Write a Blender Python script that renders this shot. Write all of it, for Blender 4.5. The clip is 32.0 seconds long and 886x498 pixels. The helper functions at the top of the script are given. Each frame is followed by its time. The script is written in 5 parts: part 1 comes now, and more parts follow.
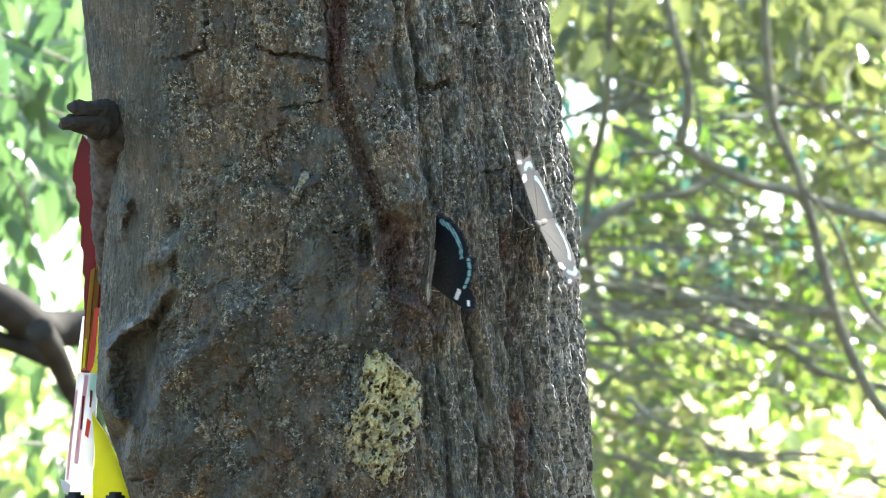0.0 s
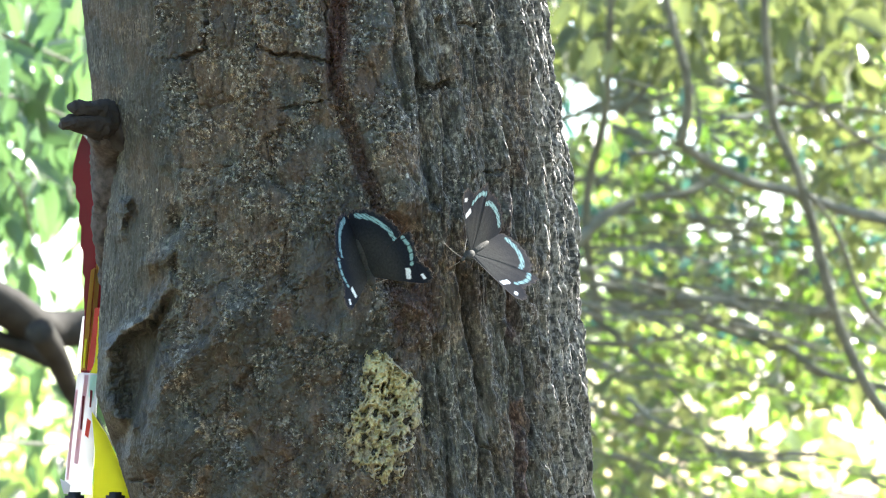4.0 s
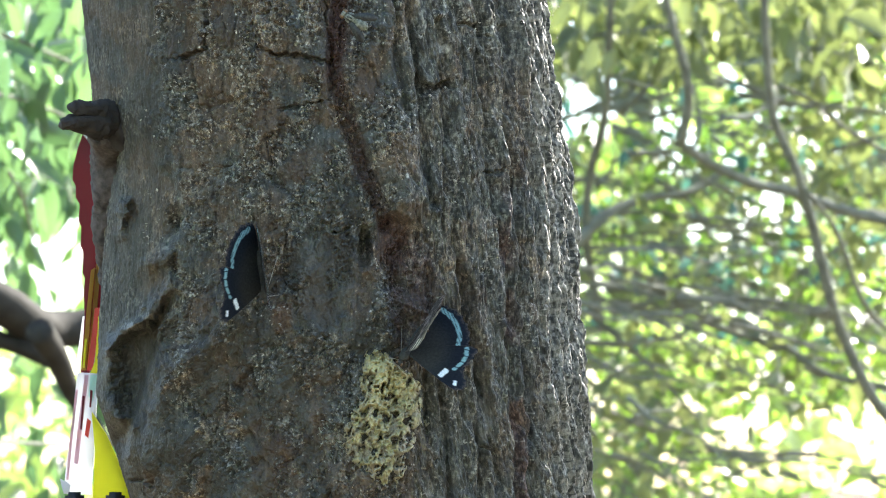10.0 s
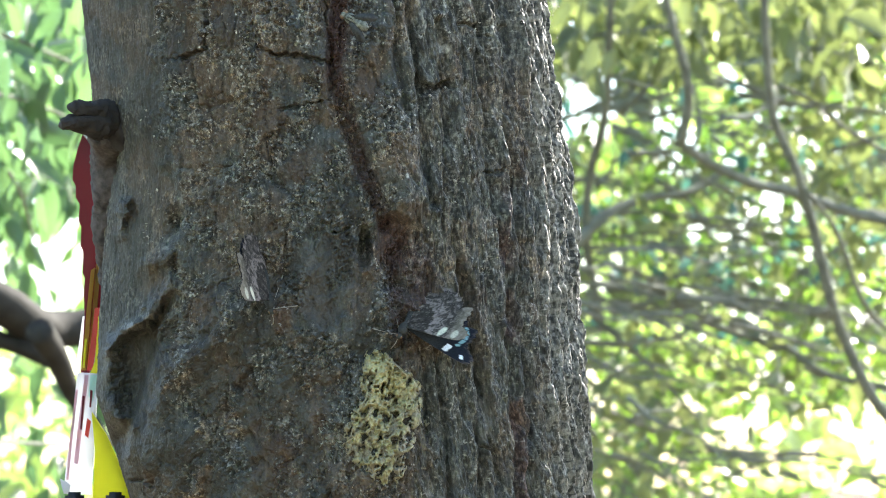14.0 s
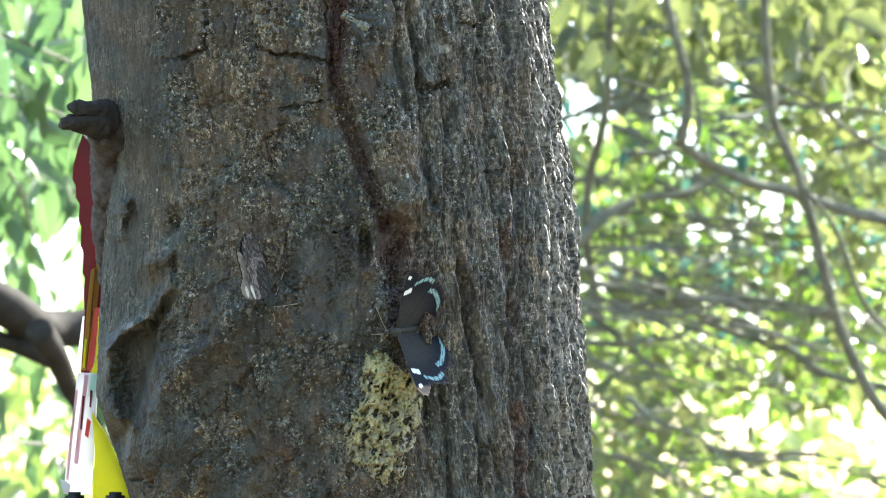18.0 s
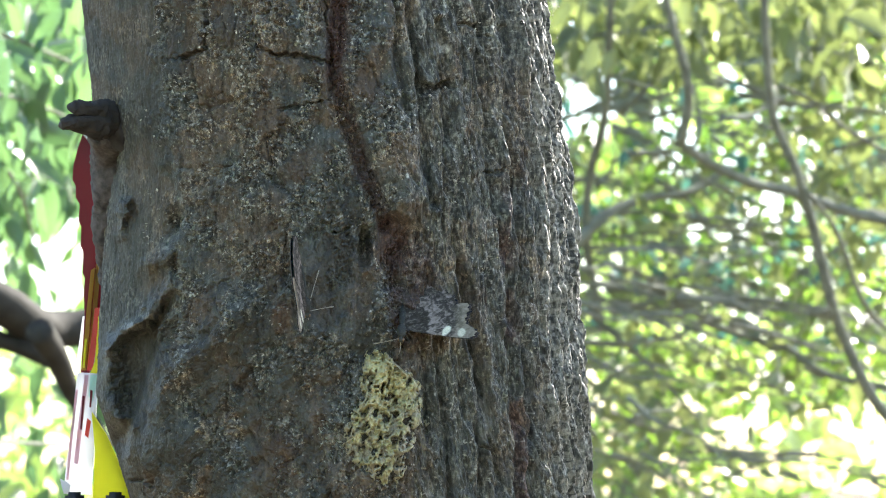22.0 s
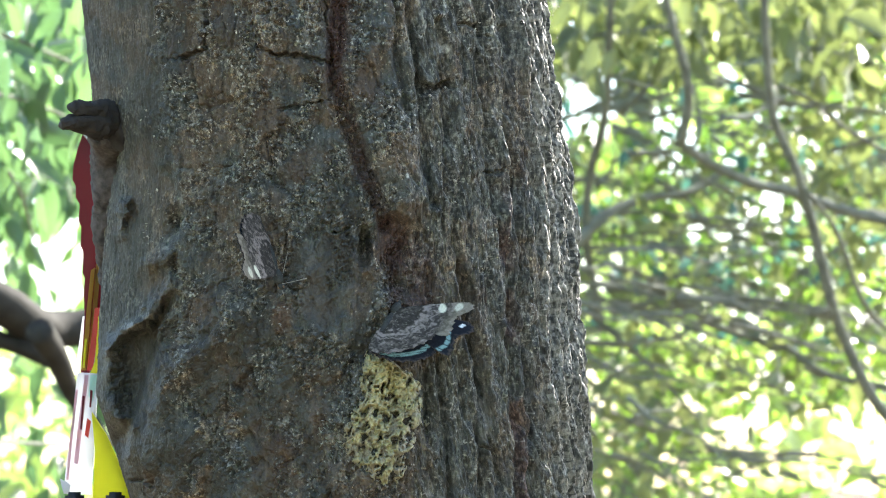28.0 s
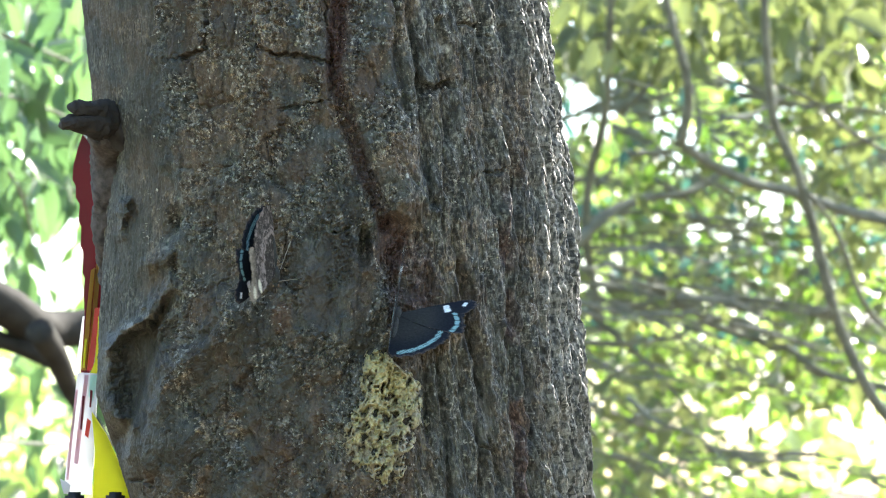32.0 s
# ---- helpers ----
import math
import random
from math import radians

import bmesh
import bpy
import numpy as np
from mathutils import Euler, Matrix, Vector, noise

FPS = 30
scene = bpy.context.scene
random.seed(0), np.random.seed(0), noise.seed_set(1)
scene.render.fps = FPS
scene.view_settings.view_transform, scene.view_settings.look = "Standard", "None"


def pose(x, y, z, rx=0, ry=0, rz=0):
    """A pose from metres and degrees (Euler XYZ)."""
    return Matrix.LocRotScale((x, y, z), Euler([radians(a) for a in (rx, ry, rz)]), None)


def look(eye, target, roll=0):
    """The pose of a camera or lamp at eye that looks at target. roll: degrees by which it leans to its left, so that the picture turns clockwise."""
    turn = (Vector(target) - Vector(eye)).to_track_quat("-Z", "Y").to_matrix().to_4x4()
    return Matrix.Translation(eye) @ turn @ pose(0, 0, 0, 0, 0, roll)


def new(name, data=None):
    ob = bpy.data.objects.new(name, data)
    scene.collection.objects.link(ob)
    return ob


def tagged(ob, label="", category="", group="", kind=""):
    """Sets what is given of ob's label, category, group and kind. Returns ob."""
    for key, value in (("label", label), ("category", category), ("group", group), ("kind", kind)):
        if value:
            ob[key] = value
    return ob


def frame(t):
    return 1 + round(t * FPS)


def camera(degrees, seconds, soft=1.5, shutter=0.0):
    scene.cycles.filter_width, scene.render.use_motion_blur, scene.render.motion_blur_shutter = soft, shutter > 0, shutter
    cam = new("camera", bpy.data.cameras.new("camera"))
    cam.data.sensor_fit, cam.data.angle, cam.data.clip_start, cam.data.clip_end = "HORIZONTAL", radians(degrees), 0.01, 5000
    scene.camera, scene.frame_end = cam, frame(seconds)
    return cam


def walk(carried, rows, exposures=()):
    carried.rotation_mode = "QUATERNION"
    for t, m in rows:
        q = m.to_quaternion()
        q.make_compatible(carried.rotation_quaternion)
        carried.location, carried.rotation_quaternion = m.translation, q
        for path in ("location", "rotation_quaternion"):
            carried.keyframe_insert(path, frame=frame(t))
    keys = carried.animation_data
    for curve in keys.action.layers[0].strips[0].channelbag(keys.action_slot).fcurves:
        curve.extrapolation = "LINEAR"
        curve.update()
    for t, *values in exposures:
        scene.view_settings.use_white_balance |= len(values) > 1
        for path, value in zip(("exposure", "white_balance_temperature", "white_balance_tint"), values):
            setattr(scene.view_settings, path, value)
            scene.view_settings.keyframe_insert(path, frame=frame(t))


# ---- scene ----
cam = camera(14.89, 32.0, soft=1.0, shutter=0.5)
EYE = Vector((0.0, 0.0, 1.55))
VIEW = look(EYE, EYE + Vector((0.0, math.cos(radians(4)), math.sin(radians(4)))))
RIGHT, UP, AHEAD = VIEW.col[0].xyz, VIEW.col[1].xyz, -VIEW.col[2].xyz
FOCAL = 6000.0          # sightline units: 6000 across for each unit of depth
NEAR = 1.62             # depth of the trunk's axis
walk(cam, [(0, VIEW), (32, VIEW)])
cam.data.dof.use_dof = True
cam.data.dof.focus_distance = 1.52
cam.data.dof.aperture_fstop = 34.0


def at(x, y, d):
    """The place at depth d on the sightline x across and y down."""
    return EYE + AHEAD * d + RIGHT * ((x - 784) / FOCAL * d) + UP * ((441 - y) / FOCAL * d)


def sight(x, y, d):
    """The same for arrays."""
    return (np.array(EYE) + np.array(AHEAD) * d[..., None] + np.array(RIGHT) * ((x - 784) / FOCAL * d)[..., None]
            + np.array(UP) * ((441 - y) / FOCAL * d)[..., None])


# ---- light: clear summer sky, the sun high behind the trunk and to its side
SUN_AZ, SUN_EL = radians(39), radians(31)     # azimuth from +y towards +x
world = bpy.data.worlds.new("sky")
scene.world = world
world.use_nodes = True
wn = world.node_tree.nodes
sky = wn.new("ShaderNodeTexSky")
sky.sky_type, sky.sun_disc = 'NISHITA', False
sky.sun_elevation, sky.sun_rotation = SUN_EL, SUN_AZ
sky.air_density, sky.dust_density, sky.ozone_density = 1.0, 0.7, 1.4
wn["Background"].inputs["Strength"].default_value = 0.15
world.node_tree.links.new(sky.outputs[0], wn["Background"].inputs[0])
sun = new("sun", bpy.data.lights.new("sun", 'SUN'))
sun.data.energy, sun.data.angle, sun.data.color = 5.0, radians(0.6), (1.0, 0.95, 0.86)
to_sun = Vector((math.sin(SUN_AZ) * math.cos(SUN_EL), math.cos(SUN_AZ) * math.cos(SUN_EL), math.sin(SUN_EL)))
sun.matrix_world = look(to_sun * 30, (0, 0, 0))
scene.view_settings.exposure = 2.1


# ---- materials
def shader(name, rough=0.7, spec=0.4):
    m = bpy.data.materials.new(name)
    m.use_nodes = True
    b = m.node_tree.nodes["Principled BSDF"]
    b.inputs["Roughness"].default_value = rough
    b.inputs["Specular IOR Level"].default_value = spec
    return m, m.node_tree, b


def node(tree, kind, **inputs):
    n = tree.nodes.new("ShaderNode" + kind)
    for k, v in inputs.items():
        n.inputs[k.replace("_", " ")].default_value = v
    return n


def ramp(tree, fac, stops):
    r = tree.nodes.new("ShaderNodeValToRGB")
    while len(r.color_ramp.elements) < len(stops):
        r.color_ramp.elements.new(0.5)
    for e, (p, c) in zip(r.color_ramp.elements, stops):
        e.position, e.color = p, (*c, 1)
    tree.links.new(fac, r.inputs[0])
    return r.outputs[0]


def mix(tree, fac, a, b, mode='MIX'):
    n = tree.nodes.new("ShaderNodeMix")
    n.data_type, n.blend_type = 'RGBA', mode
    for sock, v in ((n.inputs[0], fac), (n.inputs[6], a), (n.inputs[7], b)):
        if isinstance(v, bpy.types.NodeSocket):
            tree.links.new(v, sock)
        else:
            sock.default_value = v if isinstance(v, float) else (*v, 1)
    return n.outputs[2]


def noise_tex(tree, scale, detail=5, stretch=None, rough=0.6):
    n = node(tree, "TexNoise", Scale=scale, Detail=detail, Roughness=rough)
    tc = tree.nodes.new("ShaderNodeTexCoord")
    if stretch:
        mp = node(tree, "Mapping", Scale=stretch)
        tree.links.new(tc.outputs["Object"], mp.inputs[0])
        tree.links.new(mp.outputs[0], n.inputs["Vector"])
    else:
        tree.links.new(tc.outputs["Object"], n.inputs["Vector"])
    return n.outputs[0]


def bump(tree, bsdf, height, strength, dist):
    n = node(tree, "Bump", Strength=strength, Distance=dist)
    tree.links.new(height, n.inputs["Height"])
    tree.links.new(n.outputs[0], bsdf.inputs["Normal"])


def plain(name, color, rough=0.6, spec=0.4, vary=0.25, scale=60.0, bumpy=0.0):
    m, t, b = shader(name, rough, spec)
    n = noise_tex(t, scale)
    dark = tuple(c * (1 - vary) for c in color)
    light = tuple(min(1, c * (1 + vary)) for c in color)
    t.links.new(ramp(t, n, [(0.3, dark), (0.7, light)]), b.inputs["Base Color"])
    if bumpy:
        bump(t, b, n, bumpy, 0.001)
    return m


def attribute(tree, name):
    a = tree.nodes.new("ShaderNodeAttribute")
    a.attribute_name = name
    s = tree.nodes.new("ShaderNodeSeparateColor")
    tree.links.new(a.outputs["Color"], s.inputs[0])
    return a, s.outputs


def bark_material():
    m, t, b = shader("bark", 0.6, 0.24)
    _, (wound, rust, pale) = attribute(t, "zones")
    _, (worn, moss_rim_light, tone_shade) = attribute(t, "cover")
    fine = noise_tex(t, 600, 6, (1, 1, 0.5), 0.72)
    crisp = noise_tex(t, 230, 6, (1, 1, 0.33), 0.72)
    mid = noise_tex(t, 60, 7, (1, 1, 0.4), 0.7)
    fibre = noise_tex(t, 330, 5, (1, 1, 0.16), 0.7)
    _, (crust, brown, _) = attribute(t, "crust")
    plate = mix(t, brown, ramp(t, mid, [(0.34, (0.050, 0.052, 0.049)), (0.62, (0.110, 0.112, 0.102))]), ramp(t, mid, [(0.34, (0.068, 0.054, 0.043)), (0.62, (0.148, 0.115, 0.086))]))
    plate = mix(t, 1.0, plate, ramp(t, fibre, [(0.40, (0.68, 0.68, 0.68)), (0.60, (1.40, 1.40, 1.40))]), 'MULTIPLY')
    cool = ramp(t, mid, [(0.32, (0.064, 0.064, 0.057)), (0.5, (0.104, 0.104, 0.092)), (0.66, (0.21, 0.205, 0.175))])
    warm = ramp(t, mid, [(0.32, (0.072, 0.056, 0.043)), (0.5, (0.145, 0.112, 0.082)), (0.66, (0.275, 0.222, 0.162))])
    scab = mix(t, brown, cool, warm)
    fleck = ramp(t, noise_tex(t, 700, 4, (1, 1, 0.7), 0.7), [(0.58, (0, 0, 0)), (0.63, (1, 1, 1))])
    where = ramp(t, noise_tex(t, 40, 5, (1, 1, 0.5), 0.7), [(0.49, (0.0, 0.0, 0.0)), (0.59, (1, 1, 1))])
    scab = mix(t, mix(t, 1.0, fleck, where, 'MULTIPLY'), scab, (0.42, 0.39, 0.32))
    grain = ramp(t, fine, [(0.41, (0.48, 0.48, 0.48)), (0.50, (0.95, 0.95, 0.95)), (0.60, (1.8, 1.8, 1.77))])
    scab = mix(t, 1.0, scab, grain, 'MULTIPLY')
    base = mix(t, crust, plate, scab)
    pore = ramp(t, crisp, [(0.36, (0.6, 0.6, 0.6)), (0.42, (0, 0, 0))])
    base = mix(t, pore, base, (0.032, 0.029, 0.026))
    bare = noise_tex(t, 150, 6, (1, 1, 0.14), 0.7)
    base = mix(t, worn, base, mix(t, brown, ramp(t, bare, [(0.36, (0.056, 0.057, 0.053)), (0.64, (0.125, 0.122, 0.108))]), ramp(t, bare, [(0.36, (0.072, 0.062, 0.052)), (0.64, (0.165, 0.145, 0.120))])))
    # darker tone: sap damp and stains, plus shade painted at the lower left
    base = mix(t, tone_shade, base, ramp(t, mid, [(0.35, (0.049, 0.048, 0.042)), (0.62, (0.083, 0.081, 0.069))]))
    base = mix(t, rust, base, ramp(t, crisp, [(0.38, (0.075, 0.050, 0.036)), (0.62, (0.135, 0.088, 0.058))]))
    base = mix(t, moss_rim_light, base, ramp(t, crisp, [(0.43, (0.040, 0.041, 0.037)), (0.50, (0.080, 0.082, 0.073)), (0.59, (0.21, 0.205, 0.178))]))
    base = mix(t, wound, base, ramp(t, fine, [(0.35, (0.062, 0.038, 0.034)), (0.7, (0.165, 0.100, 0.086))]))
    # pale flecks and lichen, and sunlight painted along the right edge
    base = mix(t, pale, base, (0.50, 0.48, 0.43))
    grainy = ramp(t, fine, [(0.40, (0.53, 0.51, 0.475)), (0.50, (0.76, 0.735, 0.685)), (0.61, (1.36, 1.32, 1.235))])
    smooth = ramp(t, fine, [(0.40, (0.70, 0.68, 0.635)), (0.60, (0.97, 0.94, 0.88))])
    base = mix(t, 1.0, base, mix(t, crust, smooth, grainy), 'MULTIPLY')
    t.links.new(base, b.inputs["Base Color"])
    rough = ramp(t, fine, [(0.35, (0.46, 0.46, 0.46)), (0.65, (0.80, 0.80, 0.80))])
    t.links.new(mix(t, pale, mix(t, tone_shade, rough, (0.52, 0.52, 0.52)), (0.36, 0.36, 0.36)), b.inputs["Roughness"])
    bump(t, b, mix(t, 0.5, noise_tex(t, 520, 2, (1, 1, 0.6), 0.5), noise_tex(t, 190, 3, (1, 1, 0.4), 0.55)), 1.0, 0.0021)
    return m


def leaf_material(name, dark, light, glow):
    m, t, b = shader(name, 0.42, 0.5)
    n = noise_tex(t, 25, 4)
    oi = t.nodes.new("ShaderNodeNewGeometry")
    ob_info = t.nodes.new("ShaderNodeObjectInfo")
    total = t.nodes.new("ShaderNodeMath")
    total.operation = 'ADD'
    t.links.new(oi.outputs["Random Per Island"], total.inputs[0])
    t.links.new(ob_info.outputs["Random"], total.inputs[1])
    part_of = t.nodes.new("ShaderNodeMath")
    part_of.operation = 'FRACT'
    t.links.new(total.outputs[0], part_of.inputs[0])
    col = mix(t, part_of.outputs[0], dark, light)
    col2 = mix(t, 1.0, col, ramp(t, n, [(0.3, (0.8, 0.8, 0.8)), (0.7, (1.15, 1.15, 1.1))]), 'MULTIPLY')
    t.links.new(col2, b.inputs["Base Color"])
    tr = t.nodes.new("ShaderNodeBsdfTranslucent")
    t.links.new(mix(t, 1.0, col2, glow, 'MULTIPLY'), tr.inputs[0])
    add = t.nodes.new("ShaderNodeAddShader")
    t.links.new(b.outputs[0], add.inputs[0])
    t.links.new(tr.outputs[0], add.inputs[1])
    t.links.new(add.outputs[0], t.nodes["Material Output"].inputs[0])
    return m


def wing_material():
    m, t, b = shader("wing_scales", 0.85, 0.08)
    a, _ = attribute(t, "pattern")
    n = noise_tex(t, 900, 4)
    t.links.new(mix(t, 1.0, a.outputs["Color"], ramp(t, n, [(0.3, (0.75, 0.75, 0.75)), (0.7, (1.2, 1.2, 1.2))]), 'MULTIPLY'), b.inputs["Base Color"])
    bump(t, b, n, 0.2, 0.0003)
    return m


def sheer(name, color, share):
    """Thin plastic that lets part of the light through."""
    m = plain(name, color, 0.35, 0.5, 0.18, 45)
    t = m.node_tree
    tr = node(t, "BsdfTranslucent", Color=(*color, 1))
    mx = node(t, "MixShader", Fac=share)
    t.links.new(t.nodes["Principled BSDF"].outputs[0], mx.inputs[1])
    t.links.new(tr.outputs[0], mx.inputs[2])
    t.links.new(mx.outputs[0], t.nodes["Material Output"].inputs[0])
    return m


BARK = bark_material()
LEAF = leaf_material("leaf", (0.052, 0.062, 0.026), (0.096, 0.106, 0.044), (1.62, 1.74, 1.3))
# teal base colour stands in for blue sky mirrored on the leaves
LEAF_TEAL = leaf_material("sky_tinted_leaf", (0.014, 0.040, 0.032), (0.040, 0.085, 0.070), (1.6, 2.0, 2.0))
LEAF_COOL = leaf_material("cool_leaf", (0.024, 0.046, 0.020), (0.062, 0.098, 0.038), (1.7, 1.95, 1.6))
LEAF_SMALL = leaf_material("small_leaf", (0.026, 0.044, 0.012), (0.106, 0.140, 0.028), (2.0, 2.4, 1.5))
LEAF_FAR = leaf_material("leaf_far", (0.03, 0.060, 0.014), (0.095, 0.135, 0.036), (2.1, 2.5, 1.7))
# brighter copy of the leaf, with strong sunshine put into its colour
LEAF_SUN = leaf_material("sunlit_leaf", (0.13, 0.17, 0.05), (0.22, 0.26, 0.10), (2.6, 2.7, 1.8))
LIMB = plain("limb_bark", (0.165, 0.170, 0.128), 0.8, 0.3, 0.35, 40, 0.4)
LIMB_DARK = plain("dark_limb_bark", (0.035, 0.032, 0.026), 0.85, 0.2, 0.35, 40, 0.4)
WING = wing_material()
FUR = plain("body_hair", (0.040, 0.040, 0.034), 0.8, 0.3, 0.4, 900, 0.3)
FLY_GREY = plain("fly_grey", (0.15, 0.155, 0.12), 0.5, 0.4, 0.85, 900, 0.2)
FLY_EYE = plain("fly_eye", (0.16, 0.09, 0.04), 0.3, 0.6, 0.2, 500)
FLY_WING = plain("fly_wing", (0.050, 0.051, 0.047), 0.5, 0.2, 0.5, 900)
ANTENNA = plain("antenna", (0.30, 0.27, 0.22), 0.6, 0.3, 0.2, 600)
RED = sheer("red_plastic", (0.20, 0.016, 0.034), 0.5)
SCARLET = plain("scarlet_plastic", (0.55, 0.03, 0.02), 0.35, 0.5, 0.15, 40)
AMBER = sheer("amber_plastic", (0.50, 0.30, 0.05), 0.6)
WHITE = sheer("white_plastic", (0.78, 0.78, 0.80), 0.6)
PINK = sheer("pink_plastic", (0.72, 0.50, 0.56), 0.6)
TEAL = sheer("teal_plastic", (0.58, 0.78, 0.72), 0.6)
YELLOW = sheer("yellow_plastic", (0.86, 0.85, 0.09), 0.72)
BLACK = plain("black_plastic", (0.015, 0.015, 0.016), 0.4, 0.5, 0.2, 60)
SOIL = plain("leaf_litter", (0.13, 0.10, 0.06), 0.9, 0.2, 0.5, 14, 0.6)


# ---- mesh helpers
def part(name, bm, material, parent=None, label=""):
    me = bpy.data.meshes.new(name)
    bm.to_mesh(me)
    bm.free()
    ob = new(name, me)
    me.materials.append(material)
    me.polygons.foreach_set("use_smooth", [True] * len(me.polygons))
    if parent:
        ob.parent = parent
    return tagged(ob, label)


def mesh_part(name, verts, faces, material, parent=None, label="", smooth=True):
    """A part from an array of places and an array of faces with equal corners."""
    verts, faces = np.asarray(verts, np.float32), np.asarray(faces, np.int32)
    me = bpy.data.meshes.new(name)
    me.vertices.add(len(verts))
    me.vertices.foreach_set("co", verts.ravel())
    k = faces.shape[1]
    me.loops.add(faces.size)
    me.loops.foreach_set("vertex_index", faces.ravel())
    me.polygons.add(len(faces))
    me.polygons.foreach_set("loop_start", np.arange(0, faces.size, k, dtype=np.int32))
    me.polygons.foreach_set("use_smooth", np.full(len(faces), smooth))
    me.update(calc_edges=True)
    me.validate()
    me.materials.append(material)
    ob = new(name, me)
    if parent:
        ob.parent = parent
    return tagged(ob, label)


def colours(ob, name, rgb):
    a = ob.data.color_attributes.new(name, 'FLOAT_COLOR', 'POINT')
    a.data.foreach_set("color", np.c_[np.asarray(rgb, np.float32), np.ones(len(rgb), np.float32)].ravel())


def grid_faces(rows, cols, wrap=False):
    i, j = np.meshgrid(np.arange(rows - 1), np.arange(cols if wrap else cols - 1), indexing="ij")
    a, b = i * cols + j, i * cols + (j + 1) % cols
    return np.stack([a, b, b + cols, a + cols], -1).reshape(-1, 4)


def tube(points, radii, sides=8):
    """Places and faces of a tapered, closed tube along points."""
    pts = [Vector(p) for p in points]
    vs, n = [], len(pts)
    for i, p in enumerate(pts):
        d = (pts[min(i + 1, n - 1)] - pts[max(i - 1, 0)]).normalized()
        u = d.orthogonal().normalized() if i == 0 else (u - d * u.dot(d)).normalized()
        w = d.cross(u)
        for k in range(sides):
            a = 2 * math.pi * k / sides
            vs.append(p + (u * math.cos(a) + w * math.sin(a)) * radii[i])
    fs = [tuple(f) for f in grid_faces(n, sides, True)]
    vs += [pts[0], pts[-1]]
    for k in range(sides):
        fs.append((len(vs) - 2, (k + 1) % sides, k, k))
        fs.append((len(vs) - 1, (n - 1) * sides + k, (n - 1) * sides + (k + 1) % sides, (n - 1) * sides + (k + 1) % sides))
    return vs, [f if len(set(f)) == 4 else f[:3] for f in fs]


def tube_part(name, points, radii, material, parent=None, label="", sides=8):
    vs, fs = tube(points, radii, sides)
    me = bpy.data.meshes.new(name)
    me.from_pydata([tuple(v) for v in vs], [], fs)
    me.polygons.foreach_set("use_smooth", [True] * len(me.polygons))
    me.materials.append(material)
    ob = new(name, me)
    if parent:
        ob.parent = parent
    return tagged(ob, label)


def smooth_line(points, steps):
    """A soft curve through the points, with that many steps between two."""
    p = [Vector(q) for q in points]
    p = [p[0] * 2 - p[1]] + p + [p[-1] * 2 - p[-2]]
    out = []
    for i in range(1, len(p) - 2):
        for s in range(steps):
            t = s / steps
            out.append(0.5 * (2 * p[i] + (p[i + 1] - p[i - 1]) * t + (2 * p[i - 1] - 5 * p[i] + 4 * p[i + 1] - p[i + 2]) * t * t
                              + (3 * p[i] - p[i - 1] - 3 * p[i + 1] + p[i + 2]) * t ** 3))
    return out + [p[-2]]


def empty(name, m=None):
    ob = new(name)
    if m is not None:
        ob.matrix_world = m
    return ob


# ---- value noise in two measures, for relief
def lattice(ix, iy, seed):
    h = (ix.astype(np.int64) * 374761393 + iy.astype(np.int64) * 668265263 + seed * 1442695041) & 0xFFFFFFFF
    h = ((h ^ (h >> 13)) * 1274126177) & 0xFFFFFFFF
    return ((h ^ (h >> 16)) & 0xFFFF) / 65535.0


GRAD_U, GRAD_V = np.cos(np.arange(256) * math.pi / 128).astype(np.float32), np.sin(np.arange(256) * math.pi / 128).astype(np.float32)


def field(u, v, seed=0):
    iu, iv = np.floor(u), np.floor(v)
    fu, fv = u - iu, v - iv

    iu, iv = iu.astype(np.int64), iv.astype(np.int64)

    def slope(a, b):
        h = ((iu + a) * 374761393 + (iv + b) * 668265263 + seed * 144269504) & 0xFFFFFFFF
        h = ((h ^ (h >> 13)) * 1274126177 >> 16) & 255
        return GRAD_U[h] * (fu - a) + GRAD_V[h] * (fv - b)

    su, sv = fu ** 3 * (fu * (6 * fu - 15) + 10), fv ** 3 * (fv * (6 * fv - 15) + 10)
    low = slope(0, 0) * (1 - su) + slope(1, 0) * su
    high = slope(0, 1) * (1 - su) + slope(1, 1) * su
    return 0.5 + 0.72 * (low * (1 - sv) + high * sv)


def fractal(u, v, octaves=4, seed=0, gain=0.5):
    s, w, tot = 0, 1.0, 0
    for o in range(octaves):
        c, k = math.cos(0.35 * o), math.sin(0.35 * o)
        s = s + w * field((u * c - v * k) * 2 ** o + 17.3 * o, (u * k + v * c) * 2 ** o + 5.1 * o, seed + o)
        tot += w
        w *= gain
    return s / tot


def cells(u, v, seed=0):
    """Distance to the nearest and the second cell centre, and the cell's own number."""
    iu, iv = np.floor(u), np.floor(v)
    d1, d2, own = np.full(u.shape, 9.0), np.full(u.shape, 9.0), np.zeros(u.shape)
    for a in (-1, 0, 1):
        for b in (-1, 0, 1):
            cx, cy = iu + a + lattice(iu + a, iv + b, seed), iv + b + lattice(iu + a, iv + b, seed + 7)
            d = np.hypot(u - cx, v - cy)
            near = d < d1
            d2 = np.where(near, d1, np.minimum(d2, d))
            own = np.where(near, lattice(iu + a, iv + b, seed + 13), own)
            d1 = np.where(near, d, d1)
    return d1, d2, own


def soft(x, a, b):
    t = np.clip((x - a) / (b - a), 0, 1)
    return t * t * (3 - 2 * t)


